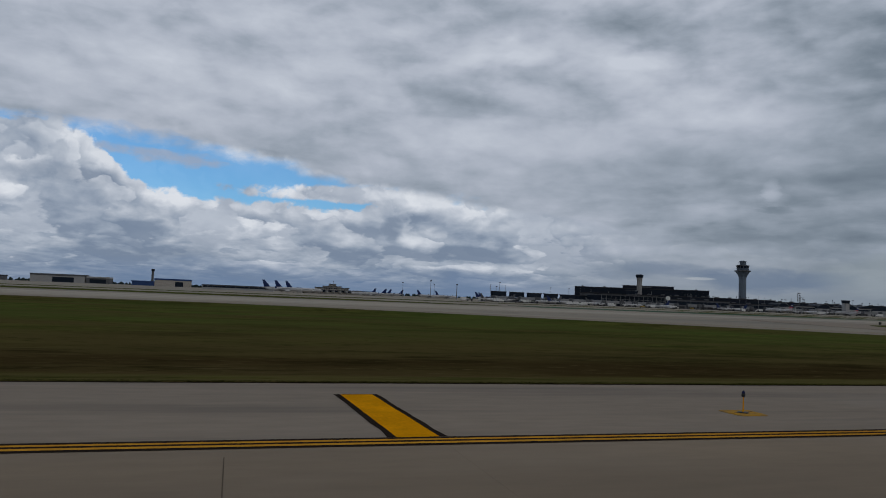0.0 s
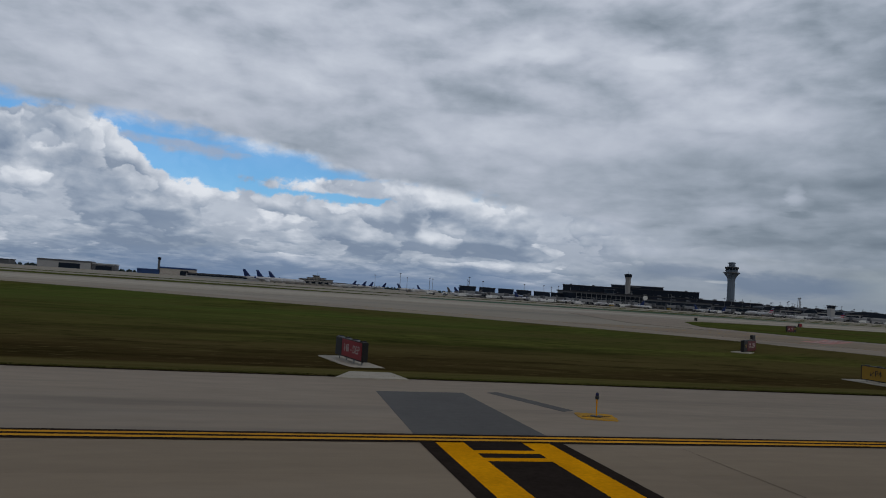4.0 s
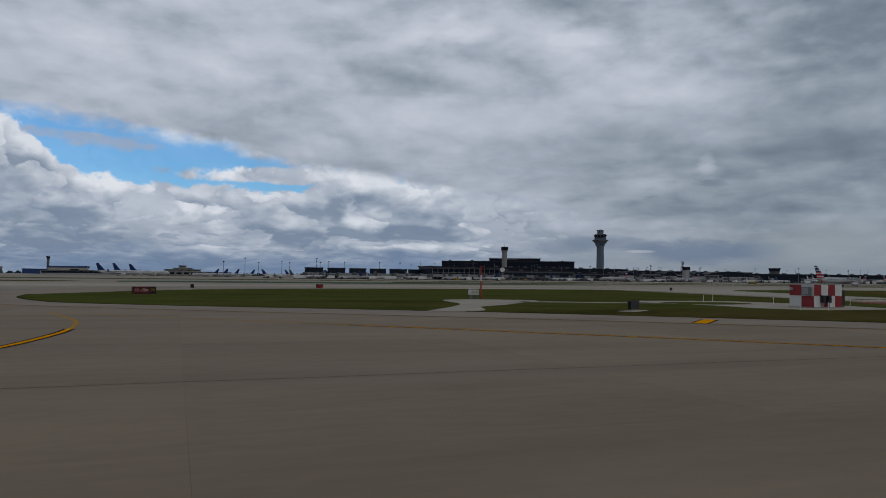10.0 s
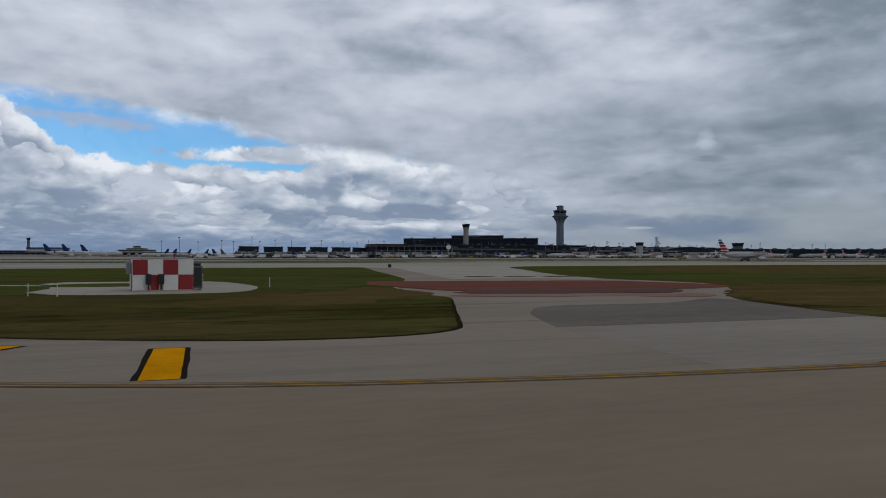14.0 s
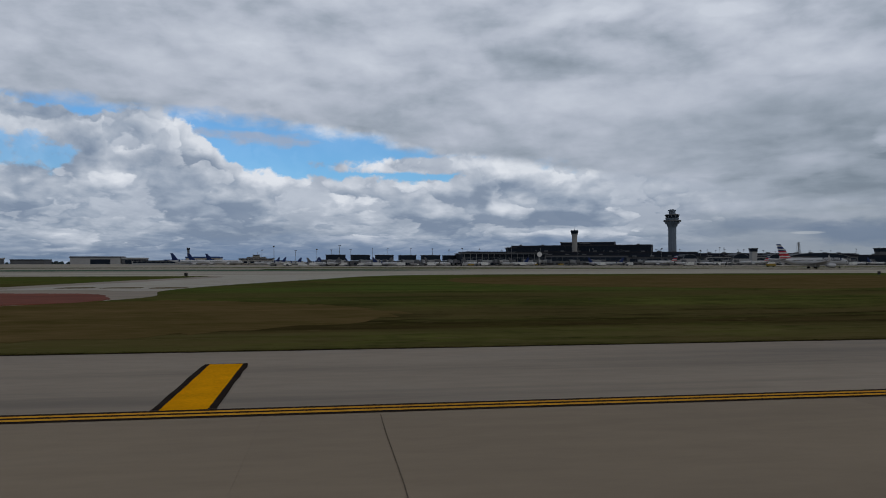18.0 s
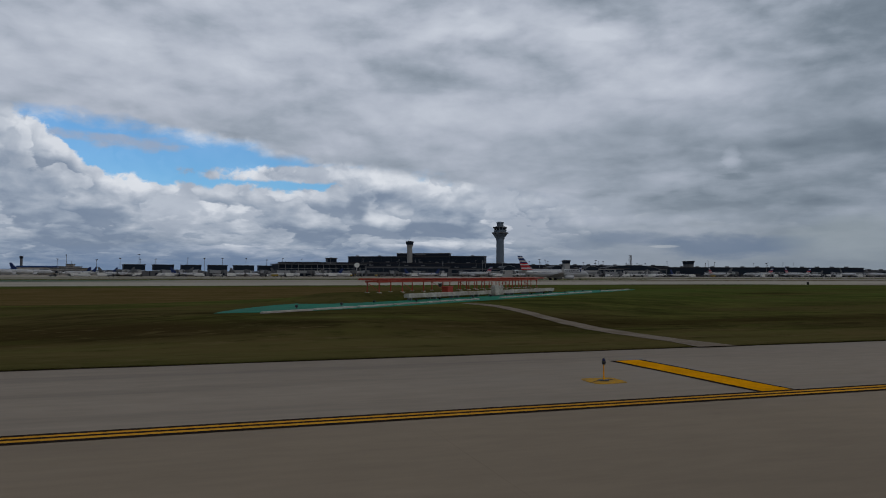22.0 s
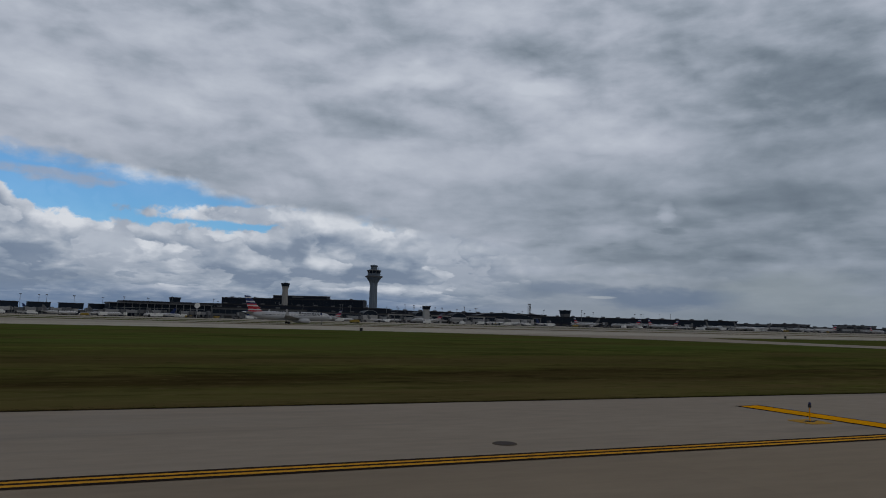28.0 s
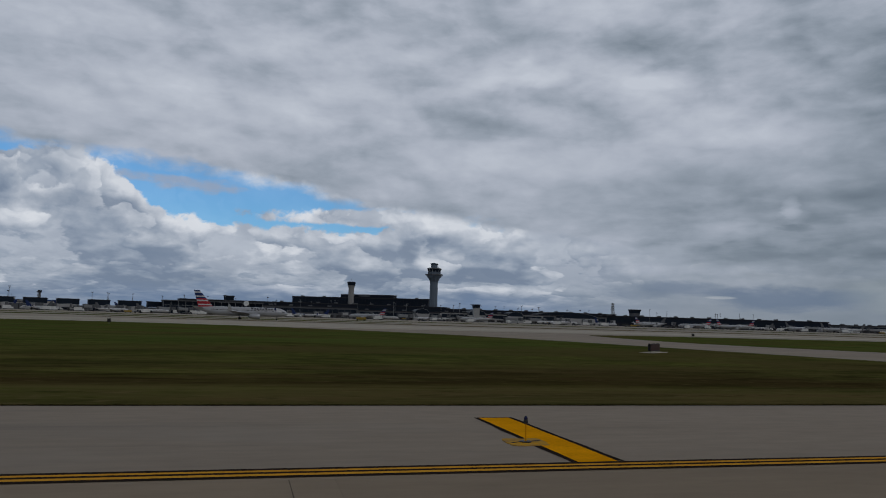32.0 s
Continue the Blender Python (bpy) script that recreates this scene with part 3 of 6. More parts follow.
# ---- building helpers ----
class Shape:
    """Collects faces; build() makes the mesh."""

    def __init__(self):
        self.v, self.f = [], []

    def add(self, verts, faces):
        k = len(self.v)
        self.v += [tuple(p) for p in verts]
        self.f += [tuple(i + k for i in f) for f in faces]
        return self

    def box(self, x0, x1, y0, y1, z0, z1, m=None):
        c = [Vector((x, y, z)) for z in (z0, z1) for x, y in ((x0, y0), (x1, y0), (x1, y1), (x0, y1))]
        if m:
            c = [m @ p for p in c]
        return self.add(c, [(3, 2, 1, 0), (4, 5, 6, 7), (0, 1, 5, 4), (1, 2, 6, 5), (2, 3, 7, 6), (3, 0, 4, 7)])

    def chamfered(self, x0, x1, y0, y1, z0, z1, c):
        """A box whose top edges are taken off by c."""
        r = [(x0, y0), (x1, y0), (x1, y1), (x0, y1)]
        i = [(x0 + c, y0 + c), (x1 - c, y0 + c), (x1 - c, y1 - c), (x0 + c, y1 - c)]
        v = [(*p, z0) for p in r] + [(*p, z1 - c) for p in r] + [(*p, z1) for p in i]
        f = [(3, 2, 1, 0), (8, 9, 10, 11)]
        for k in (0, 4):
            f += [(k + j, k + (j + 1) % 4, k + 4 + (j + 1) % 4, k + 4 + j) for j in range(4)]
        return self.add(v, f)

    def prism(self, pts, z0, z1):
        n = len(pts)
        if sum(a[0] * b[1] - b[0] * a[1] for a, b in zip(pts, pts[1:] + pts[:1])) < 0:
            pts = pts[::-1]
        v = [(*p, z0) for p in pts] + [(*p, z1) for p in pts]
        return self.add(v, [tuple(range(n - 1, -1, -1)), tuple(range(n, 2 * n))] + [(i, (i + 1) % n, n + (i + 1) % n, n + i) for i in range(n)])

    def lathe(self, rings, seg=12, m=None, squash=1.0):
        """rings: (distance along z, radius, shift in x)."""
        v = []
        for z, r, *s in rings:
            off = s[0] if s else 0.0
            v += [Vector((off + r * math.cos(2 * math.pi * i / seg), r * squash * math.sin(2 * math.pi * i / seg), z)) for i in range(seg)]
        if m:
            v = [m @ p for p in v]
        f = [tuple(range(seg - 1, -1, -1)), tuple(range((len(rings) - 1) * seg, len(rings) * seg))]
        for k in range(len(rings) - 1):
            f += [(k * seg + i, k * seg + (i + 1) % seg, (k + 1) * seg + (i + 1) % seg, (k + 1) * seg + i) for i in range(seg)]
        return self.add(v, f)

    def rod(self, a, b, r, seg=6):
        a, b = Vector(a), Vector(b)
        m = Matrix.Translation(a) @ (b - a).to_track_quat("Z", "Y").to_matrix().to_4x4()
        return self.lathe([(0, r), ((b - a).length, r)], seg, m)

    def slab(self, sections):
        """Loft through closed sections with equal counts."""
        n = len(sections[0])
        v = [p for s in sections for p in s]
        f = [tuple(range(n - 1, -1, -1)), tuple(range((len(sections) - 1) * n, len(sections) * n))]
        for k in range(len(sections) - 1):
            f += [(k * n + i, k * n + (i + 1) % n, (k + 1) * n + (i + 1) % n, (k + 1) * n + i) for i in range(n)]
        return self.add(v, f)

    def ribbon(self, left, right, z):
        n = len(left)
        return self.add([(*p, z) for p in left] + [(*p, z) for p in right], [(n + i, n + i + 1, i + 1, i) for i in range(n - 1)])

    def build(self, name, mat, smooth=False):
        me = bpy.data.meshes.new(name)
        me.from_pydata(self.v, [], self.f)
        me.materials.append(mat)
        if smooth:
            me.shade_smooth()
        return me


def part(name, shape, mat, parent=None, label="", smooth=False, at=None):
    ob = new(name, shape.build(name, mat, smooth) if isinstance(shape, Shape) else shape)
    if parent:
        ob.parent = parent
    if at is not None:
        ob.matrix_basis = at
    if label:
        tagged(ob, label)
    return ob


def thing(name, m, label, category, group="", kind=""):
    ob = new(name)
    ob.empty_display_size = 0.3
    ob.matrix_basis = m
    return tagged(ob, label, category, group, kind)


def letters(text, size, mat, parent, at, name="lettering"):
    cu = bpy.data.curves.new("letters", "FONT")
    cu.body, cu.size, cu.align_x, cu.align_y, cu.extrude = text, size, "CENTER", "CENTER", 0.004
    tmp = bpy.data.objects.new("letters", cu)
    me = bpy.data.meshes.new_from_object(tmp)
    bpy.data.objects.remove(tmp)
    me.materials.append(mat)
    return part(name, me, mat, parent, at=at)


def smooth_line(pts, step=1.5):
    """A smooth curve through the points."""
    p = [Vector(q) for q in pts]
    p = [p[0] * 2 - p[1], *p, p[-1] * 2 - p[-2]]
    out = []
    for i in range(1, len(p) - 2):
        n = max(1, int((p[i + 1] - p[i]).length / step))
        for k in range(n):
            t = k / n
            out.append(0.5 * ((2 * p[i]) + (p[i + 1] - p[i - 1]) * t + (2 * p[i - 1] - 5 * p[i] + 4 * p[i + 1] - p[i + 2]) * t * t + (3 * p[i] - p[i - 1] - 3 * p[i + 1] + p[i + 2]) * t ** 3))
    out.append(p[-2])
    return [(q.x, q.y) for q in out]


def offset(line, d):
    out = []
    for i, q in enumerate(line):
        a, b = line[max(0, i - 1)], line[min(len(line) - 1, i + 1)]
        t = Vector((b[0] - a[0], b[1] - a[1])).normalized()
        out.append((q[0] - t.y * d, q[1] + t.x * d))
    return out


def band(name, line, d0, d1, z, mat, parent=None, label=""):
    return part(name, Shape().ribbon(offset(line, d1), offset(line, d0), z), mat, parent, label)


# ---- ground, pavements, grass ----
def L1(x):
    return 21.0 + 0.0184 * (x - 295.5)


def G1(x):
    return 30.37 + 0.0184 * (x - 295.5)


LY, GY = 14.0, 24.22
runway = part("runway", Shape().prism([(-1800, 176), (2400, 176), (2400, 262), (-1800, 262)], -0.06, -0.03), RUNWAY)
tagged(runway, "pale concrete runway beyond the grass", "runway", kind="structure")

edge_a = smooth_line([(-250, L1(-250)), (-100, L1(-100)), (0, L1(0)), (55.5, 16.56), (73.5, 16.68), (83.5, 16.66), (88.5, 17.15), (94.7, 19.0), (99.3, 20.4), (105.1, 22.7), (108.6, 24.5), (111.8, 26.7), (114.8, 29.3), (117.4, 32.7), (119.9, 37.2),
                      (121.3, 42), (121.6, 46), (120.2, 51), (116.3, 59.5), (111, 69), (103, 81), (91, 95), (68, 114)])
edge_b = smooth_line([(114, 112), (118, 100), (128, 81), (142, 68), (156, 57.8), (170.8, 47.5), (179.6, 40.4), (187, 34.3), (193.3, 29.0), (198.7, 24.8), (204, 21.3), (210, 18.3), (217, 16.0), (226, 14.5), (236, 13.9), (260, LY), (400, LY), (585, LY)])
shoulder_b = part("pavement_shoulder_east", Shape().prism(edge_b + [(1200, LY), (1200, 172), (130, 172)], -0.05, 0.006), SHOULDER)
tagged(shoulder_b, "smooth grey taxiway shoulder pavement beside the grass", "pavement", kind="structure")


def rough_edge(pts, amp, seed, step=1.2):
    rnd = random.Random(seed)
    line = smooth_line(pts + [pts[0]], step)[:-1]
    return [(x + rnd.uniform(-amp, amp), y + rnd.uniform(-amp, amp)) for x, y in line]


def grass_field(name, pts, seed, mat=GRASS, z=0.035, amp=0.05, label="mown green grass with yellowish dry streaks"):
    ob = part(name, Shape().prism(rough_edge(pts, amp, seed), -0.05, z), mat)
    return tagged(ob, label, "grass", kind="structure")


grass_a_pts = [(-250, G1(-250)), (-100, G1(-100)), (0, G1(0)), (55.5, G1(55.5)), (85.6, 26.2), (92.6, 26.4), (96.5, 27.2), (100.8, 29.2), (105.0, 32.4), (107.6, 35.2), (109.1, 38), (109.5, 41), (108.4, 45), (106.2, 51), (102.8, 59.5), (99.8, 67), (92, 76),
               (77, 90), (55, 106), (30, 125), (0, 143), (-40, 150), (-250, 165)]


swale_rim = rough_edge(grass_a_pts, 0.05, 1)


def sheet_with_hole(outer, hole, z):
    """A level sheet inside the outer line, left open inside the hole."""
    n = len(outer)
    flat, _, faces, _, _, of = delaunay_2d_cdt([Vector(p) for p in outer + hole], [], [list(range(n)), list(range(n, n + len(hole)))], 1, 1e-4)
    return Shape().add([(p.x, p.y, z) for p in flat], [f for f, src in zip(faces, of) if 1 not in src])


ground = part("ground", sheet_with_hole([(-4900, -1500), (4900, -1500), (4900, 4900), (-4900, 4900)], swale_rim, -0.06), APRON)
tagged(ground, "wide pale concrete apron and airfield ground", "ground", kind="structure")
shoulder_a = part("pavement_shoulder_west", sheet_with_hole(edge_a + [(36, 140), (0, 158), (-250, 175)], swale_rim, 0.006), SHOULDER)
tagged(shoulder_a, "smooth grey taxiway shoulder pavement beside the grass", "pavement", kind="structure")


def swale_field(name, rim, depth, reach, step, label):
    """A grass field whose middle lies lower than its rim, by depth from reach metres inside the rim on."""
    line = np.array(rim)

    def gap(x, y):
        return float(np.min(np.hypot(line[:, 0] - x, line[:, 1] - y)))

    x0, y0 = line.min(axis=0)
    x1, y1 = line.max(axis=0)
    inner = [(x, y) for x in np.arange(x0, x1, step) for y in np.arange(y0, y1, step * 0.6) if gap(x, y) > 1.2]
    n = len(rim)
    flat, _, faces, _, _, _ = delaunay_2d_cdt([Vector(p) for p in rim + inner], [], [list(range(n))], 1, 1e-4)

    def level(x, y):
        k = min(1.0, gap(x, y) / reach)
        return 0.035 - depth * k * k * (3 - 2 * k)

    sheet = Shape()
    sheet.add([(p.x, p.y, level(p.x, p.y)) for p in flat], faces)
    sheet.add([(*p, 0.035) for p in rim] + [(*p, -0.05) for p in rim], [(i, n + i, n + (i + 1) % n, (i + 1) % n) for i in range(n)])
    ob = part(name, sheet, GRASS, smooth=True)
    return tagged(ob, label, "grass", kind="structure"), level


grass_a, swale_level = swale_field("grass_west", swale_rim, 0.54, 8.0, 4.0, "mown green grass with yellowish dry streaks in a shallow swale")
grass_b_pts = [(127.5, 112), (129, 98), (134.3, 84), (140.8, 77.5), (150, 71), (160, 65), (171.7, 57.5), (180, 50.9), (188, 44.3), (199.8, 34.7), (207.5, 29), (215, 25.5), (220, 24.8), (223.6, 26.2), (225.4, 30.3), (227.4, 36), (229.4, 41.5), (231.2, 46.8), (230.6, 52), (231.8, 62), (235, 74),
               (240, 86), (248, 130), (253, 158), (250, 170), (200, 170), (170, 162), (150, 150), (137, 130)]
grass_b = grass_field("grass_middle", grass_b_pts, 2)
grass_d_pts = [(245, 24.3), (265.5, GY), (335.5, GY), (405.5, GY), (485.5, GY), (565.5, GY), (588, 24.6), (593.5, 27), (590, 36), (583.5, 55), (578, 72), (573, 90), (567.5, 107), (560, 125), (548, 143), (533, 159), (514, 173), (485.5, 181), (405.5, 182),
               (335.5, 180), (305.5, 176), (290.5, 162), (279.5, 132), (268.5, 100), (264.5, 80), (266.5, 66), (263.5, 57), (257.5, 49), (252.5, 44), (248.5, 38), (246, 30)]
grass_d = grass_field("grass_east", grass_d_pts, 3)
grass_e = grass_field("grass_far_east", [(599, 158), (595.5, 143), (593.5, 125), (594.5, 108), (601, 93), (611, 79), (629, 60), (656, 37), (705, 24.5), (1105.5, 24.5), (1105.5, 172), (733.5, 172), (665.5, 170), (615.5, 165)], 4)
strip_w = grass_field("grass_strip_west", [(-1400, 320), (-600, 312), (0, 300), (90, 300), (110, 320), (60, 350), (0, 372), (-600, 385), (-1400, 395)], 15, GRASS, 0.0, 0.3, "narrow dark grass strip beyond the runway")
strip_m = grass_field("grass_strip_middle", [(250, 352), (420, 350), (560, 348), (600, 362), (560, 384), (420, 390), (260, 392)], 16, GRASS, 0.0, 0.3, "narrow dark grass strip beyond the runway")
strip_a = grass_field("grass_strip_far", [(125, 300), (200, 288), (290, 288), (330, 296), (340, 312), (290, 338), (200, 352), (130, 345)], 5, STRIP, 0.0, 0.3, "thin pale green grass strip between runway and apron")
strip_b = grass_field("grass_strip_near_apron", [(480, 290), (700, 292), (1000, 290), (1600, 290), (1600, 310), (1000, 312), (700, 312), (480, 300)], 6, DRY, 0.0, 0.3, "thin brown dry grass strip beside the runway")
strip_c = grass_field("grass_strip_apron", [(-900, 480), (0, 475), (700, 455), (1700, 440), (1700, 465), (700, 505), (0, 540), (-900, 550)], 7, GRASS, 0.0, 0.3, "thin brown dry grass strip beside the apron")
dirt = grass_field("bare_earth", [(231.2, 68.5), (233.6, 76.5), (242.4, 75.8), (252.9, 74), (260, 71.6), (264, 62), (263, 55.6), (255.9, 52.8), (248.4, 53), (240.1, 53.9), (234.6, 56.2)], 8, RED_DIRT, 0.055, 0.25, "bare reddish earth of a dug-up pavement")
trench = grass_field("earth_trench", [(233.7, 52), (237, 55), (243.4, 53.7), (250.1, 52.6), (254.3, 54.1), (251.4, 48), (244, 48.1), (237.1, 49)], 18, DARK_DIRT, 0.06, 0.2, "dark red earth of a shallow trench")
pale_dirt = grass_field("pale_earth", [(231.7, 48.1), (234.6, 50), (242.6, 48.3), (251, 45.5), (249.1, 41.8), (243, 44.5), (237.3, 45.3)], 19, PALE_DIRT, 0.05, 0.2, "pale reddish earth spread on the pavement")
asphalt_link = grass_field("asphalt_link", [(228, 25.9), (230.5, 33), (234, 37), (242, 37.2), (248, 40), (247.5, 32), (245.7, 26.2), (237, 25.8)], 20, OLD_ASPHALT, 0.012, 0.05, "old grey asphalt of a closed connector")
tagged(asphalt_link, "old grey asphalt of a closed connector", "pavement")
pale_link = part("pavement_pale_wedge", Shape().prism([(227, 14.7), (240.2, 14.7), (244.3, 25.7), (228, 25.7)], -0.04, 0.0095), PALE_WEDGE)
tagged(pale_link, "paler concrete wedge beside the taxiway edge", "pavement", kind="structure")
for k, (x, y) in enumerate(((252, 91), (257.5, 90), (263, 89))):
    clump = grass_field("grass_clump", [(x - 2, y - 1.5), (x + 1.8, y - 1.8), (x + 2, y + 1.2), (x - 1.6, y + 1.6)], 40 + k, DRY, 0.04, 0.2, "low brown grass clump in the cracked concrete")
dry_patch = grass_field("dry_grass_patch", [(248, 33), (257.5, 28), (275.5, 30), (285.5, 40), (279.5, 52), (267.5, 58), (257.5, 49), (251.5, 43)], 9, DRY, 0.05, 0.9, "dry yellowish grass beside the pavement")
brown_patch = grass_field("brown_grass_patch", [(212, 45), (217, 42.5), (223, 42), (226.5, 45.5), (230.8, 50), (231.5, 56), (230, 64), (225, 57), (218, 51)], 27, DRY, 0.045, 0.5, "dry brown grass beside the dug-up pavement")
link = part("pavement_link", Shape().prism(rough_edge([(245.5, 84), (255.5, 84), (263.5, 80), (269.5, 102), (279.5, 132), (291.5, 164), (305.5, 178), (257.5, 178), (259.5, 158), (254.5, 130)], 0.1, 10), -0.05, 0.02), PALE)
tagged(link, "pale cracked concrete connector to the runway", "pavement", kind="structure")



# ---- painted markings ----
def edge_marking(name, line, worn=False):
    base = thing(name, pose(0, 0, 0), "double yellow taxiway edge line with black borders", "marking", "taxiway edge lines", "structure")
    if worn:
        band("border", line, -0.30, 0.30, 0.011, OLD_BORDER, base, "faded dark border paint")
        band("line", line, -0.20, -0.11, 0.015, YELLOW_WORN, base, "faded yellow line")
        band("line", line, 0.11, 0.20, 0.015, YELLOW_WORN, base, "faded yellow line")
        return base
    band("border", line, -0.41, 0.38, 0.011, BLACK_PAINT, base, "black border paint")
    band("line", line, -0.27, -0.10, 0.015, LINE_YELLOW, base)
    band("line", line, 0.05, 0.20, 0.015, LINE_YELLOW, base)
    return base


edge_marking("edge_marking_west", [p for p in edge_a if p[0] < 108 and p[1] < 40 or p[0] >= 108 and p[1] < 63])
edge_marking("edge_marking_far", [p for p in edge_a if p[1] > 62 and p[0] < 118], True)
edge_marking("edge_marking_middle", [p for p in edge_b if p[1] < 78 and p[0] < 232], True)
edge_marking("edge_marking_east", [p for p in edge_b if p[0] > 230.5])


def stripe(a, b, width=0.92):
    """A broad shoulder stripe from the edge line at a out to b."""
    base = thing("shoulder_stripe", pose(0, 0, 0), "broad yellow shoulder stripe with black borders, painted on concrete", "marking", "shoulder stripes", "structure")
    a, b = Vector(a), Vector(b)
    t = (b - a).normalized()
    n = Vector((-t.y, t.x))
    rnd = random.Random(int(a.x * 7))

    def quad(w, back, front, z, wear):
        left, right, k = [], [], 9
        for i in range(k):
            p = a + t * back + (b - a + t * (front - back)) * (i / (k - 1))
            left.append(p + n * (w + rnd.uniform(-wear, wear)))
            right.append(p - n * (w + rnd.uniform(-wear, wear)))
        return Shape().ribbon([(p.x, p.y) for p in left], [(p.x, p.y) for p in right], z)

    part("border", quad(width / 2 + 0.16, 0.4, 0.10, 0.013, 0.03), BLACK_PAINT, base, "black border paint")
    part("paint", quad(width / 2, 0.36, 0.0, 0.018, 0.008), YELLOW, base)


for x in (-30.7, -0.6, 29.4, 86.7):
    stripe((x + 0.2, L1(x)), (x - 0.1, L1(x) + 6.6))
for a, b in (((104.9, 22.5), (102.4, 27.1)), ((116.4, 30.5), (109.5, 32.2)), ((121.4, 42.6), (113.4, 40.4)), ((118.7, 55.0), (111.3, 48.2)), ((178.8, 41.1), (183.1, 45.1)), ((197.0, 26.1), (200.5, 30.9)),
             ((205.4, 20.8), (208.6, 26.1)), ((213.2, 17.4), (213.4, 23.8))):
    stripe(a, b)
for x in (251.2, 279.0, 307.0, 334.7, 363.4, 392.0, 420.1, 446.9, 474.5, 502.3, 530.2, 558.0):
    stripe((x, LY), (x - 0.1, LY + 7.0))


def centre_line(name, pts):
    line = smooth_line(pts)
    base = thing(name, pose(0, 0, 0), "yellow taxiway centreline curve with a dark border", "marking", "centrelines", "structure")
    cut = min([i for i, p in enumerate(line) if p[1] < 46], key=lambda i: abs(line[i][1] - 44), default=None)
    near, far = (line, []) if cut is None else ((line[:cut + 1], line[cut:]) if line[0][1] < line[-1][1] else (line[cut:], line[:cut + 1]))
    if min(p[1] for p in line) > 46:
        near, far = [], line
    if len(near) > 1:
        band("border", near, -0.29, 0.29, 0.006, BLACK_PAINT, base, "dark border paint")
        band("line", near, -0.14, 0.14, 0.010, YELLOW, base)
    if len(far) > 1:
        band("line", far, -0.13, 0.13, 0.010, YELLOW_WORN, base, "faded yellow line")


centre_line("centreline_west", [(90, -0.6), (104, 1.2), (115, 5.2), (120.5, 8.0), (123.8, 10.3), (126, 12.0), (127.9, 13.5), (130.1, 15.8), (132.3, 18.5), (134.6, 22), (137.4, 26.9), (139.3, 31.8), (140.4, 37), (141, 43.5), (140.4, 51), (138, 59.5)])
centre_line("centreline_east", [(137, 62), (147, 52.5), (159, 41.3), (167.5, 33.2), (174.6, 26.1), (180.8, 20.1), (185.4, 16), (188.9, 12.6), (192, 10.1), (196, 7.6), (206, 3.6), (225, 0.6), (250, -0.8)])
centre_line("centreline_turn", [(101, 97), (113, 85), (121, 80), (124, 87), (119, 99)])

hold = thing("holding_marking", pose(58.45, 0, 0), "yellow ladder-shaped holding marking on black paint", "marking", kind="structure")
part("border", Shape().add([(-1.5, -10, 0.006), (1.5, -10, 0.006), (1.5, 16.4, 0.006), (-1.5, 16.4, 0.006)], [(0, 1, 2, 3)]), BLACK_PAINT, hold, "black background paint")
for x in (-0.9, 0.9):
    part("rail", Shape().add([(x - 0.29, -10, 0.011), (x + 0.29, -10, 0.011), (x + 0.29, 16.3, 0.011), (x - 0.29, 16.3, 0.011)], [(0, 1, 2, 3)]), YELLOW, hold)
rung = Shape().add([(-0.61, -0.13, 0), (0.61, -0.13, 0), (0.61, 0.13, 0), (-0.61, 0.13, 0)], [(0, 1, 2, 3)]).build("rung", YELLOW)
for y in (15.4, 14.8, 12.0, 11.4, 8.6, 8.0, 5.2, 4.6, 1.8, 1.2, -1.6, -2.2, -5.0, -5.6):
    part("rung", rung, YELLOW, hold, at=pose(0, y, 0.011))

pad = part("asphalt_patch", Shape().prism([(57.0, 16.9), (59.9, 17.0), (59.8, 23.1), (57.2, 22.9)], 0.0, 0.011), DARK_PATCH)
tagged(pad, "dark asphalt repair patch in the shoulder", "pavement", kind="structure")
slot = part("asphalt_strip", Shape().prism([(60.6, 23.3), (61.0, 23.5), (62.1, 20.4), (61.7, 20.2)], 0.0, 0.010), DARK_PATCH)
tagged(slot, "narrow asphalt cable trench patch in the shoulder", "pavement", kind="structure")
drain = part("drain_pad", Shape().prism([(56.3, 25.4), (58.7, 25.5), (58.4, 27.2), (57.0, 27.2)], 0.0, 0.045), PALE)
tagged(drain, "small pale concrete drain pad at the grass edge", "pavement", kind="structure")
debris = part("debris_patch", Shape().prism([(245.72, 10.86), (245.86, 10.93), (245.97, 11.06), (246.10, 11.26), (246.14, 11.42), (246.03, 11.38), (245.93, 11.30), (245.90, 11.14), (245.80, 11.06), (245.79, 10.96)], 0.0, 0.03), BLACK)
tagged(debris, "small black tar spot on the concrete", "stain", kind="structure")
red_mark = thing("surface_painted_sign", pose(122.0, 77.5, 0, 0, 0, 38), "faded red surface-painted runway marking on concrete", "marking", kind="structure")
for x in (-5.4, 0.0, 5.4):
    part("panel", Shape().add([(x - 2.3, -1.7, 0.012), (x + 2.3, -1.7, 0.012), (x + 2.3, 1.7, 0.012), (x - 2.3, 1.7, 0.012)], [(0, 1, 2, 3)]), RED_PAINT, red_mark)
    for k in (-1.5, -0.5, 0.5, 1.5):
        part("bar", Shape().add([(x + k - 0.15, -1.2, 0.017), (x + k + 0.15, -1.2, 0.017), (x + k + 0.15, 1.2, 0.017), (x + k - 0.15, 1.2, 0.017)], [(0, 1, 2, 3)]), WEATHERED, red_mark, "worn white bar")


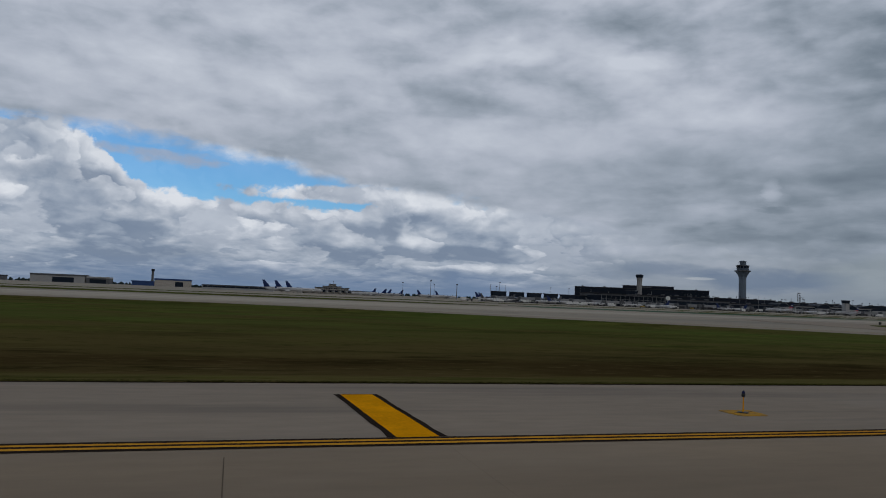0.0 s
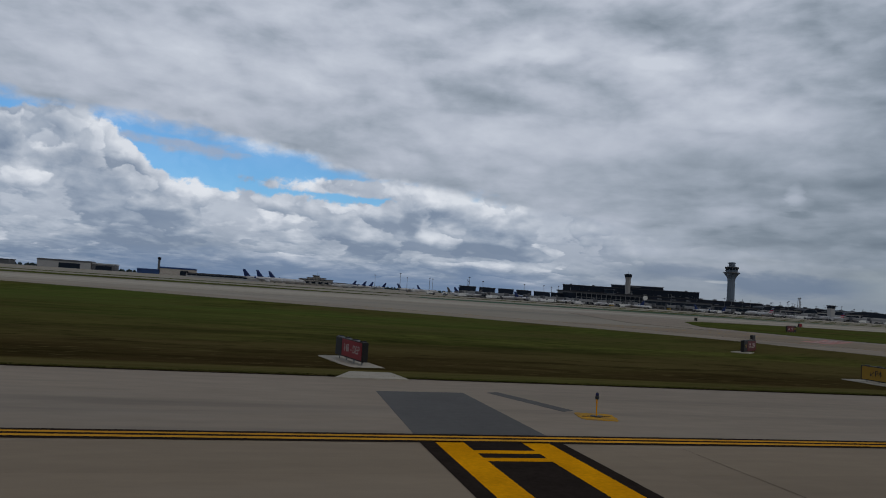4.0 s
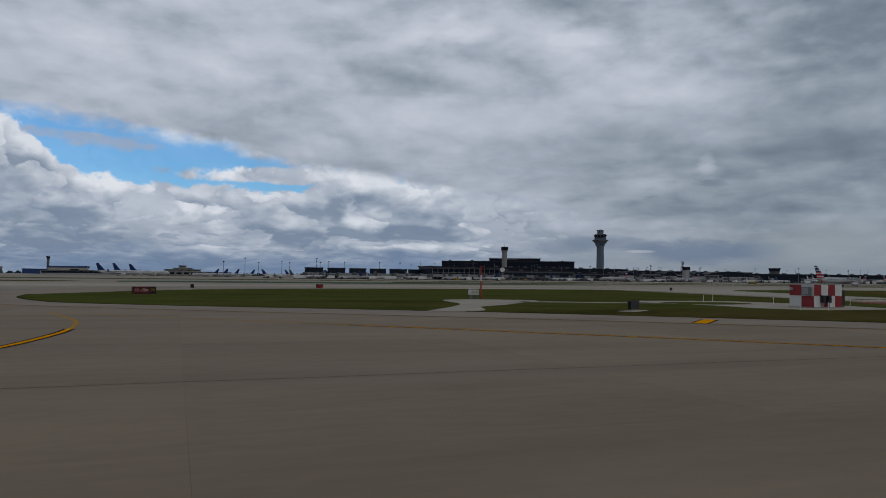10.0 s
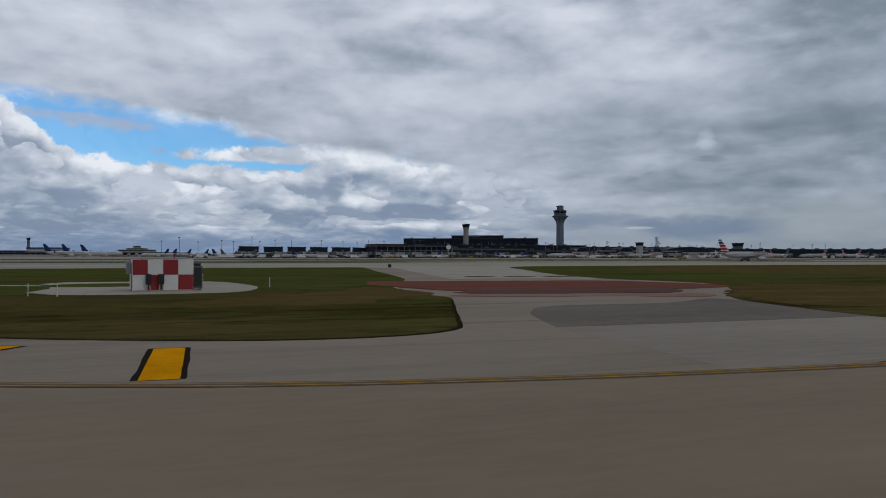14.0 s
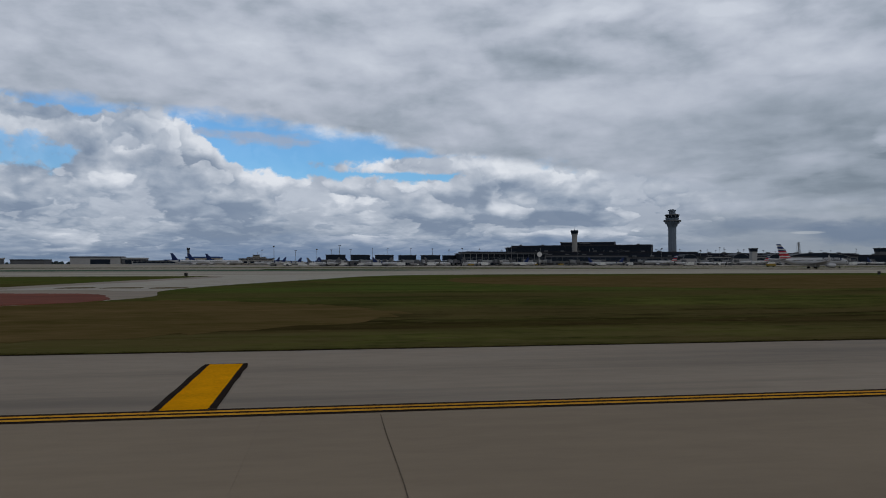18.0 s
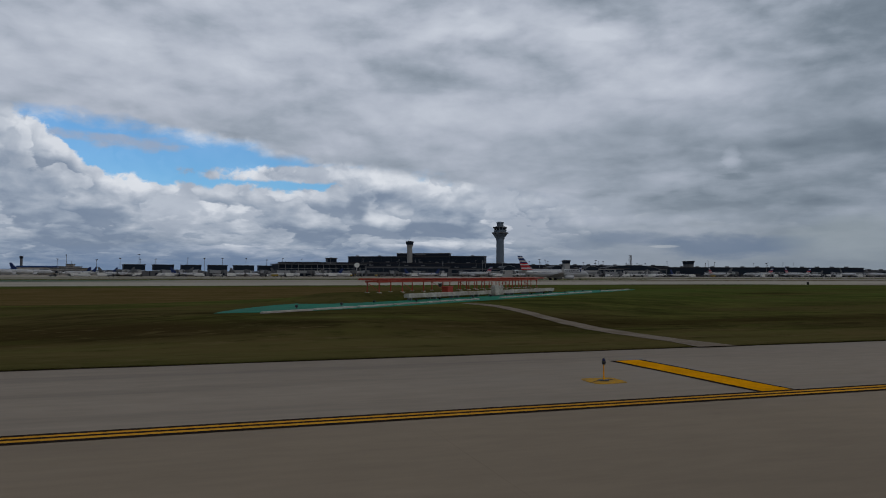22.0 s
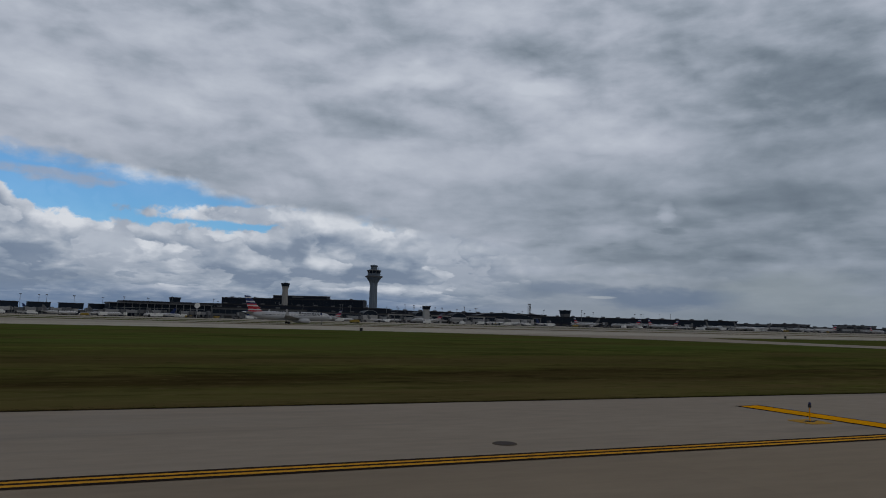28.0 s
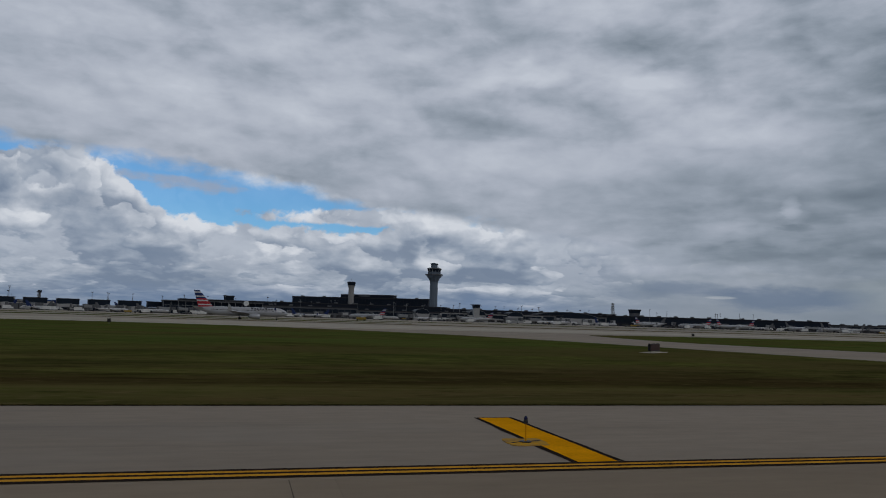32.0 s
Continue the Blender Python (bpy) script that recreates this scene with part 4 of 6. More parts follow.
# ---- edge lights, covers ----
def edge_light_parts(base, painted=True):
    rnd = random.Random(5)
    ring = []
    for i in range(28):
        a = 2 * math.pi * i / 28
        r = 0.50 / max(abs(math.cos(a)), abs(math.sin(a))) * rnd.uniform(0.93, 1.04)
        ring.append((r * math.cos(a), r * math.sin(a)))
    if painted:
        part("painted_square", Shape().prism(ring, 0.0, 0.016), YELLOW_WORN, base, "worn yellow painted square")
    else:
        part("patch", Shape().prism([(x * 0.5, y * 0.5) for x, y in ring], 0.0, 0.010), PALE, base, "small pale concrete patch")
    part("base_plate", Shape().lathe([(0.012, 0.15), (0.035, 0.15), (0.045, 0.12)], 14), DARK, base, "dark round base plate")
    part("post", Shape().lathe([(0.04, 0.032), (0.06, 0.019), (0.44, 0.016), (0.46, 0.026)], 10), YELLOW, base, smooth=True)
    lamp = part("lamp_head", Shape().lathe([(0.45, 0.035), (0.47, 0.052), (0.53, 0.055), (0.545, 0.04)], 12), DARK, base, "dark lamp collar", True)
    part("lens", Shape().lathe([(0.54, 0.04), (0.58, 0.043), (0.61, 0.032), (0.625, 0.01)], 12), BLUE_LENS, lamp, "blue glass lens", True)
    part("cable", Shape().rod((0.05, 0.0, 0.03), (0.42, 0.16, 0.02), 0.009), DARK, base, "black cable")
    part("cable", Shape().rod((-0.05, 0.02, 0.03), (-0.40, -0.12, 0.02), 0.009), DARK, base, "black cable")


first_light = thing("edge_light", pose(9.6, 18.7, 0.006), "yellow taxiway edge light post with blue lens on a painted square", "light", "taxiway edge lights")
edge_light_parts(first_light)
for i, (x, y) in enumerate(((-20, 17.2), (36.3, 18.9), (62.3, 19.5), (73.0, 19.1), (88.05, 19.9), (103.8, 25.0), (111.6, 29.2), (116.8, 35.8), (118.5, 44.3), (117, 57.5), (195.9, 30.6), (205.6, 25.0), (272.3, 17.1),
                            (315, 16.8), (344.7, 16.9), (360.1, 17.1), (374.6, 17.0), (388.7, 16.9), (418.5, 17.0), (447.3, 17.0), (472.8, 16.9), (501.3, 16.8), (529.5, 16.8), (557.3, 16.8))):
    copy_thing(first_light, pose(x, y, 0.006, 0, 0, (i * 47) % 30 - 15))

bare_light = thing("edge_light", pose(243.65, 17.2, 0.006), "thin yellow taxiway edge light post with blue lens on bare concrete", "light", "taxiway edge lights")
edge_light_parts(bare_light, False)

first_cover = thing("manhole_cover", pose(33.9, 17.45, 0.006), "round dark iron manhole cover set in concrete", "cover", "manhole covers")
part("frame", Shape().lathe([(0, 0.30), (0.012, 0.30), (0.014, 0.28)], 20), SEAL, first_cover)
part("lid", Shape().lathe([(0.002, 0.275), (0.018, 0.265)], 20), material("rusty_iron", (0.045, 0.028, 0.02), 0.8, vary=0.4, scale=3, fine=15), first_cover)
for x, y in ((300.5, 15.6), (376.5, 16.1), (461.2, 15.6), (249.5, 15.7), (247.7, 20.0), (250, 23.8), (109.3, 26.2), (189.0, 35.0)):
    copy_thing(first_cover, pose(x, y, 0.006))
seals = Shape()
for x, y0, y1, lean in ((-4.2, -6, 14.4, 0), (26.5, -6, 14.9, 0), (62.5, -6, 15.9, 0), (68.1, -6, 16, -0.1), (114.0, -4, 22, 0.2), (253.4, -6, 13.4, 0.1), (282.8, -6, 13.4, 0), (324, -6, 13.4, -0.4), (384.6, -6, 13.4, 0.1), (506.2, -6, 13.4, 0.1), (523.8, -6, 13.4, 0), (246.6, 13.2, 16.2, 0.3),
                        (198.5, 2, 21.6, -0.78), (588.5, -6, 13.4, 0.2)):
    rnd = random.Random(int(x))
    pts = [(x + lean * (y - y0) / 12 + rnd.uniform(-0.03, 0.03), y) for y in np.linspace(y0, y1, 14)]
    seals.ribbon(offset(pts, 0.009), offset(pts, -0.009), 0.005)
line = [(x, 22.2 + 0.04 * math.sin(x * 0.7) + 0.02 * math.sin(x * 3.1)) for x in np.linspace(108, 190, 140)]
seals.ribbon(offset(line, 0.024), offset(line, -0.024), 0.005)
line = [(x, 17.9 + 0.06 * (x - 84.5)) for x in np.linspace(84.5, 91.5, 10)]
seals.ribbon(offset(line, 0.02), offset(line, -0.02), 0.010)
tagged(part("joint_seal", seals, SEAL), "dark sealed cracks and joints in the concrete", "joint", kind="structure")


# ---- airfield signs ----
def airfield_sign(x, y, turn, panels, height=0.78, label="", z0=0.25, group="airfield signs", lamps=True, pad=True):
    """panels: (width, material, text, letter material), left to right as read from the front (-y before turning)."""
    base = thing("airfield_sign", pose(x, y, swale_level(x, y) if x < 112 and y < 70 else 0.035, 0, 0, turn), label, "sign", group)
    total = sum(p[0] for p in panels)
    if pad:
        part("pad", Shape().chamfered(-total / 2 - 0.8, total / 2 + 0.8, -0.75, 0.75, -0.05, 0.04, 0.03), PALE, base, "pale concrete pad")
    part("housing", Shape().chamfered(-total / 2 - 0.05, total / 2 + 0.05, -0.13, 0.13, z0 - 0.06, z0 + height + 0.05, 0.02), BLACK, base, "black sign housing")
    u = -total / 2
    for w, mat, text, ink in panels:
        c = u + w / 2
        for side in (-1, 1):
            face = part("face", Shape().box(u + 0.025, u + w - 0.025, -0.006, 0.006, z0, z0 + height), mat, base, at=pose(0, side * 0.138, 0))
            if text:
                spin = 0 if side < 0 else 180
                letters(text, height * 0.66, ink, face, pose(c, side * 0.012, z0 + height * 0.5, 90, 0, spin))
        u += w
    for k in range(max(2, int(total / 0.75))):
        xk = -total / 2 + 0.25 + k * (total - 0.5) / max(1, int(total / 0.75) - 1)
        part("leg", Shape().rod((xk, 0, -0.02), (xk, 0, z0), 0.03, 8), GREY, base)
        if lamps:
            part("top_clip", Shape().chamfered(xk - 0.035, xk + 0.035, -0.14, 0.14, z0 + height + 0.05, z0 + height + 0.095, 0.01), DARK, base, "dark top clip")
    return base


DEEP_RED = material("deep_sign_red", (0.13, 0.010, 0.014), 0.45, vary=0.2, scale=1, fine=6)
DARK_RED = material("faded_sign_red", (0.055, 0.022, 0.016), 0.7, vary=0.35, scale=2.0, fine=12)
INK_W, INK_Y, INK_B = LETTER, SIGN_YELLOW, BLACK
airfield_sign(58.1, 35.4, -78, [(0.85, BLACK, "", INK_W), (2.65, SIGN_RED, "14R - DEP", INK_W)], 0.74, "red holding sign with white letters and black end panel")
airfield_sign(87.15, 35.0, -90, [(1.95, SIGN_YELLOW, "\u2199P4", INK_B), (1.05, BLACK, "P", INK_Y)], 0.70, "yellow and black taxiway direction sign on a concrete pad", 0.18)
airfield_sign(95.7, 57.7, 38, [(1.05, BLACK, "P4", INK_Y), (2.65, DEEP_RED, "10L-28R", INK_W)], 0.86, "red and black runway holding sign on a concrete pad", 0.12)
airfield_sign(142.1, 108.0, 25, [(2.3, DEEP_RED, "10L-28R", INK_W), (0.8, BLACK, "P4", INK_Y)], 0.85, "red and black runway holding sign in the grass", pad=False)
airfield_sign(185.1, 57.6, 38, [(2.4, BLACK, "", INK_Y)], 0.62, "plain black back of an airfield sign")
airfield_sign(172.0, 141, 20, [(1.3, SIGN_RED, "", INK_W)], 0.6, "red airfield sign near the runway edge", 0.6, pad=False)
airfield_sign(563.6, 69.0, 40, [(2.7, DARK_RED, "", INK_W)], 0.62, "low dark brownish-red airfield sign on a pad in the grass", 0.22)
for x, y in ((149.0, 146), (254.6, 143.5), (394.2, 136), (497, 148), (624.5, 155)):
    airfield_sign(x, y, 6, [(0.5, BLACK, "", INK_W)], 0.55, "small black marker box on legs beside the runway", 0.45, "runway markers", False, False)
airfield_sign(106.3, 71.0, 30, [(0.62, BLACK, "", INK_W)], 0.34, "small black guard light box beside the taxiway", 0.12, "guard lights", False, False)

# ---- shelter, pole, service paths ----
for name, pts, lab in (("service_path_west", [(166.5, 60.5), (172, 69), (175.3, 75.8), (176.6, 83), (178.5, 89), (184, 90.5), (190, 86.5), (187.2, 82.6), (183, 77), (179.2, 72.4), (174.5, 67.8), (172, 61), (169, 59)], "pale concrete service path and pad in the grass"),
                       ("service_path_middle", [(186.5, 83.4), (192, 81), (200, 77.6), (211, 74.6), (213, 72), (211.5, 71), (209, 73.2), (199.5, 75.8), (191, 78.6), (185.5, 81)], "narrow pale service path in the grass"),
                       ("service_pad", [(203, 62), (203.5, 70), (201.5, 78), (203, 84), (209, 84), (216, 83), (218.8, 79), (220.4, 70), (220, 63.5), (217.2, 57.8), (207, 57.3)], "pale concrete pad round the equipment shelter")):
    tagged(part(name, Shape().prism(rough_edge(pts, 0.06, 3), -0.04, 0.045), PALE), lab, "pavement", kind="structure")

island = grass_field("grass_island", [(202.5, 72.5), (207, 71), (212.5, 72.5), (214, 76.5), (209, 79.5), (203.5, 78.5)], 44, GRASS, 0.055, 0.12, "small patch of grass inside the service pad")
shelter = thing("equipment_shelter", pose(212.5, 63.1, 0.045, 0, 0, 6), "red and white chequered equipment shelter on a concrete pad", "shelter")
W2, D2, HS = 2.25, 1.5, 2.55
part("body", Shape().chamfered(-W2, W2, -D2, D2, 0.05, HS, 0.04), WHITE, shelter, "white panelled walls")
part("plinth", Shape().box(-W2 - 0.1, W2 + 0.1, -D2 - 0.1, D2 + 0.1, 0, 0.06), PALE, shelter)
part("roof", Shape().chamfered(-W2 - 0.05, W2 + 0.05, -D2 - 0.05, D2 + 0.05, HS + 0.003, HS + 0.07, 0.03), CLADDING, shelter)
nx = 4
for r in range(2):
    for c in range(nx):
        mat = RED if (r + c) % 2 == 0 else WHITE
        x0, x1 = -W2 + 2 * W2 * c / nx, -W2 + 2 * W2 * (c + 1) / nx
        z0, z1 = 0.08 + (1 - r) * (HS - 0.14) / 2, 0.08 + (2 - r) * (HS - 0.14) / 2
        for yy in (-D2 - 0.02, D2 + 0.02):
            part("panel", Shape().box(x0 + 0.012, x1 - 0.012, yy - 0.015, yy + 0.015, z0 + 0.012, z1 - 0.012), mat, shelter)
    for c in range(2):
        mat = RED if (r + c) % 2 else WHITE
        y0, y1 = -D2 + D2 * c, -D2 + D2 * (c + 1)
        z0, z1 = 0.08 + (1 - r) * (HS - 0.14) / 2, 0.08 + (2 - r) * (HS - 0.14) / 2
        for xx in (-W2 - 0.02, W2 + 0.02):
            part("panel", Shape().box(xx - 0.015, xx + 0.015, y0 + 0.012, y1 - 0.012, z0 + 0.012, z1 - 0.012), mat, shelter)
for x, z, w, h, mat in ((-1.1, 0.95, 0.2, 0.40, DARK), (-0.15, 0.95, 0.2, 0.40, DARK)):
    box = part("cabinet", Shape().chamfered(x - w, x + w, -D2 - 0.42, -D2 - 0.04, z - h, z + h, 0.03), mat, shelter, "grey wall-mounted cabinet")
    for k in range(4):
        part("louvre", Shape().box(x - w * 0.7, x + w * 0.7, -D2 - 0.44, -D2 - 0.42, z - h * 0.5 + k * h * 0.25, z - h * 0.5 + k * h * 0.25 + 0.03), DARK, box)
side_box = part("cabinet", Shape().chamfered(-W2 - 0.40, -W2 - 0.04, -1.25, -0.25, 1.35, 2.25, 0.03), GREY, shelter, "grey wall-mounted cabinet")
part("door", Shape().box(-W2 - 0.425, -W2 - 0.405, -1.12, -0.38, 1.45, 2.15), CLADDING, side_box)
for y, h in ((-1.0, 1.95), (-0.1, 2.25)):
    unit = part("cabinet", Shape().chamfered(W2 + 0.05, W2 + 0.75, y - 0.36, y + 0.36, 0.16, h, 0.03), GREYCLAD, shelter, "dark grey equipment cabinet against the wall")
    part("door", Shape().box(W2 + 0.13, W2 + 0.67, y - 0.385, y - 0.365, 0.3, h - 0.12), DARK, unit)
    for x in (W2 + 0.12, W2 + 0.66):
        part("foot", Shape().box(x - 0.04, x + 0.04, y - 0.3, y + 0.3, 0.0, 0.16), STEEL, unit)
part("lamp", Shape().chamfered(-W2 - 0.3, -W2 - 0.04, 1.0, 1.35, 1.9, 2.15, 0.04), CLADDING, shelter, "small white wall lamp")
for x in (-1.22, -0.98, -0.27, -0.03):
    part("conduit", Shape().rod((x, -D2 - 0.2, 0.0), (x, -D2 - 0.2, 0.6), 0.05), CLADDING, shelter)
part("beacon", Shape().lathe([(HS + 0.07, 0.06), (HS + 0.2, 0.06), (HS + 0.22, 0.1), (HS + 0.36, 0.09), (HS + 0.42, 0.03)], 10, pose(1.0, 0, 0)), RED, shelter, "red obstruction light", True)
part("vent", Shape().lathe([(HS + 0.07, 0.08), (HS + 0.25, 0.08), (HS + 0.27, 0.13), (HS + 0.33, 0.10)], 10, pose(-1.7, 0.4, 0)), STEEL, shelter)
marker_mesh = Shape().lathe([(0, 0.03), (0.85, 0.03), (0.87, 0.015)], 8).build("stake", WHITE)
for x, y in ((214.1, 70.8), (214.3, 83.6), (216.4, 84.2), (204, 57), (206, 55.5), (221.5, 66.5)):
    s = part("marker_stake", marker_mesh, WHITE, at=pose(x, y, 0.03))
    tagged(s, "thin white marker stake in the grass", "stake", "marker stakes")

pole = thing("obstruction_pole", pose(184.9, 92.5, 0.045), "red and white banded pole with a lamp beside a white cabinet", "pole")
for k in range(5):
    part("band", Shape().lathe([(k * 0.8, 0.10), (k * 0.8 + 0.8, 0.10)], 10), ORANGE if k != 3 else WHITE, pole)
part("lamp", Shape().lathe([(4.0, 0.08), (4.1, 0.16), (4.4, 0.15), (4.5, 0.05)], 10), RED, pole)
part("crossarm", Shape().box(-0.5, 0.5, -0.04, 0.04, 2.9, 2.98), ORANGE, pole)
cab = thing("equipment_cabinet", pose(184.0, 92.9, 0.045, 0, 0, 6), "white metal equipment cabinet on short legs", "cabinet")
part("body", Shape().chamfered(-0.62, 0.62, -0.35, 0.35, 0.55, 1.2, 0.04), WHITE, cab)
part("door", Shape().box(-0.52, 0.52, -0.38, -0.355, 0.62, 1.13), WEATHERED, cab)
for x in (-0.4, 0.4):
    part("leg", Shape().box(x - 0.05, x + 0.05, -0.3, 0.3, 0, 0.55), GREY, cab)

# ---- antenna array on its teal pad, on a low rise ----
AX = Vector((51.0, 45.0)).normalized()
AN = Vector((-AX.y, AX.x))
A0 = Vector((350.5, 40.5))
RISE, RIDGE = 0.7, 0.62
A_TURN = math.degrees(math.atan2(AX.y, AX.x))


def along(u, v):
    p = A0 + AX * u + AN * v
    return p.x, p.y


def rise(x, y):
    """Height of the low grass rise under the antenna array."""
    q = Vector((x, y)) - A0
    u, v = q.dot(AX), q.dot(AN)
    d = math.hypot(u - min(max(u, 0), 78), max(0.0, abs(v - 0.5) - 7.5))
    k = max(0.0, 1 - d / 13.0)
    e = min(1.0, max(0.0, (y - 25.0) / 9.0))
    w = min(1.0, max(0.0, (v - 2.9) / 1.3)) * min(1.0, max(0.0, (u - 12) / 8)) * min(1.0, max(0.0, (66 - u) / 8)) * min(1.0, max(0.0, (17 - v) / 9))
    return RISE * k * k * (3 - 2 * k) * e * e * (3 - 2 * e) + RIDGE * w * w * (3 - 2 * w)


mound = Shape()
xs, ys = np.arange(323.5, 441.5, 1.3), np.arange(24.4, 140, 1.2)
mound.add([(x, y, 0.03 + rise(x, y) + (0.0 if rise(x, y) else -0.03)) for y in ys for x in xs], [(j * len(xs) + i, j * len(xs) + i + 1, (j + 1) * len(xs) + i + 1, (j + 1) * len(xs) + i) for j in range(len(ys) - 1) for i in range(len(xs) - 1)])
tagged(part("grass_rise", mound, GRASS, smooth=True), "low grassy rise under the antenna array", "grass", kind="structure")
ZP = RISE + 0.03
tagged(part("teal_pad", Shape().prism(rough_edge([along(*q) for q in ((0.5, 0.6), (4, -1.4), (9, -2.4), (18, -2.9), (35, -2.6), (52, -2.2), (66, -1.8), (77, -1.0), (77, 0.4), (67, 3), (58, 6), (40, 7), (26, 7.3), (12, 5.6), (6, 3.6), (2, 1.6))], 0.08, 31), RISE - 0.3, ZP + 0.02), TEAL), "worn teal-painted ground pad on the grass rise", "pavement", kind="structure")
bar_mesh = Shape().chamfered(-1.95, 1.95, -0.13, 0.13, 0, 0.10, 0.02).build("bar", WEATHERED)
for k in range(17):
    u = 3.5 + k * 4.4
    x, y = along(u, -1.9 + 0.02 * u)
    if k not in (6, 13):
        b = part("kerb_bar", bar_mesh, WEATHERED, at=pose(x, y, ZP + 0.02, 0, 0, A_TURN + (k * 31 % 7 - 3) * 0.5))
        tagged(b, "low white concrete bar on the teal pad", "kerb", "white kerb bars")
spike = thing("ground_lamp", pose(*along(5.5, -0.7), ZP), "small dark ground lamp on a stake", "light", "ground lamps")
part("stake", Shape().rod((0, 0, 0), (0, 0, 0.2), 0.02), DARK, spike)
part("head", Shape().lathe([(0.18, 0.05), (0.21, 0.10), (0.30, 0.09), (0.33, 0.04)], 10), DARK, spike, smooth=True)
for k in range(1, 16):
    copy_thing(spike, pose(*along(5.5 + k * 4.3, -0.7 + (k * 37 % 5 - 2) * 0.25), ZP))

trough = thing("cable_trough", pose(*along(38, 2.4), ZP, 0, 0, A_TURN), "long low white cable trough with a raised box", "trough")
for k in range(8):
    x0 = -15.8 + k * 3.95
    part("segment", Shape().chamfered(x0, x0 + 3.91, -0.25, 0.25, 0.22, 0.56, 0.03), WEATHERED, trough)
    for q in (0.5, 3.4):
        part("leg", Shape().box(x0 + q - 0.06, x0 + q + 0.06, -0.2, 0.2, 0, 0.22), GREY, trough)
part("junction_box", Shape().chamfered(-0.95, 0.95, -0.7, -0.26, 0.1, 1.05, 0.05), WEATHERED, trough, "white junction box")
array = thing("antenna_array", pose(*along(37.5, 5.0), ZP + RIDGE, 0, 0, A_TURN), "long orange-red steel antenna array on legs", "antenna")
for y in (-0.6, 0.6):
    part("rail", Shape().box(-16.5, 16.5, y - 0.06, y + 0.06, 0.84, 1.0), ORANGE, array)
leg = Shape().box(-0.035, 0.035, -0.035, 0.035, -0.05, 0.84).build("leg", ORANGE)
foot = Shape().chamfered(-0.14, 0.14, -0.14, 0.14, -0.06, 0.05, 0.02).build("foot", PALE)
cross = Shape().box(-0.04, 0.04, -0.54, 0.54, 0.88, 0.96).build("cross_member", ORANGE)
brace = Shape().rod((0, -0.6, 0.12), (0, 0.6, 0.80), 0.022, 5).build("brace", ORANGE)
for k in range(20):
    x = -16.3 + k * 1.715
    for y in (-0.6, 0.6):
        if k > 7 or k % 2 == 0:
            post = part("leg", leg, ORANGE, array, at=pose(x, y, 0))
            part("foot", foot, PALE, post, "pale concrete foot")
    part("cross_member", cross, ORANGE, array, at=pose(x, 0, 0))
    if k % 3 == 0:
        part("brace", brace, ORANGE, array, at=pose(x, 0, 0))
    boom = part("antenna_boom", Shape().rod((x, -1.5, 1.08), (x, 1.5, 1.08), 0.07), ORANGE, array)
    for q in range(6):
        part("dipole", Shape().rod((x - 0.5 + 0.05 * q, -1.3 + q * 0.5, 1.15), (x + 0.5 - 0.05 * q, -1.3 + q * 0.5, 1.15), 0.03, 5), ORANGE, boom)
cabinet_box = thing("array_cabinet", pose(*along(31.5, 3.9), ZP + 0.35, 0, 0, A_TURN), "small orange-red steel cabinet beside the antenna array", "cabinet")
part("body", Shape().chamfered(-0.5, 0.5, -0.3, 0.3, 0.15, 0.62, 0.03), ORANGE, cabinet_box)
part("lid", Shape().chamfered(-0.55, 0.55, -0.35, 0.35, 0.622, 0.68, 0.02), ORANGE, cabinet_box)
for x in (-0.4, 0.4):
    part("leg", Shape().box(x - 0.04, x + 0.04, -0.2, 0.2, -0.35, 0.15), GREY, cabinet_box)
rnd = random.Random(21)
left, right = [], []
for y in np.linspace(23.9, 50.5, 34):
    mid, half = 369.2 + 0.10 * math.sin(y * 0.31) - 0.04 * max(0, y - 32), 0.60 + 0.14 * math.exp(-((y - 33) / 3.5) ** 2) + 0.30 * math.exp(-((y - 24) / 1.4) ** 2)
    left.append((mid - half + rnd.uniform(-0.08, 0.08), y)), right.append((mid + half + rnd.uniform(-0.08, 0.08), y))
path = Shape()
path.add([(*p, rise(*p) + 0.055) for p in left] + [(*p, rise(*p) + 0.055) for p in right], [(34 + i, 35 + i, i + 1, i) for i in range(33)])
tagged(part("gravel_path", path, GRAVEL), "pale gravelly path across the grass", "path", kind="structure")
tagged(part("dry_grass_field", Shape().prism(rough_edge([(312, 84), (330, 74), (343, 74), (356, 84), (378, 104), (398, 118), (408, 134), (390, 152), (350, 156), (312, 146), (300, 110)], 0.3, 23), -0.04, 0.047), DRY), "dry brown grass behind the antenna array", "grass", kind="structure")


# ---- control towers ----
main_tower = thing("control_tower", pose(760.7, 979.5, -0.06), "tall pale concrete control tower with flared cab", "tower")
part("shaft", Shape().lathe([(0, 6.2), (20, 5.7), (50, 5.5), (53, 5.8), (57, 7.8), (60, 10.2), (61.5, 10.8)], 12), TOWER, main_tower)
part("gallery", Shape().lathe([(61.5, 12.2), (62.6, 12.4), (63.4, 12.0)], 12), GREYCLAD, main_tower)
cab_ = part("cab", Shape().lathe([(63.4, 8.6), (66.2, 9.4), (66.5, 9.4)], 12), TOWER, main_tower)
part("window_band", Shape().lathe([(66.5, 8.2), (70.4, 9.6)], 12), GLASS_DARK, main_tower, "dark cab glazing")
for i in range(12):
    a = 2 * math.pi * i / 12
    part("mullion", Shape().rod((8.25 * math.cos(a), 8.25 * math.sin(a), 66.5), (9.7 * math.cos(a), 9.7 * math.sin(a), 70.4), 0.25, 4), STEEL, main_tower)
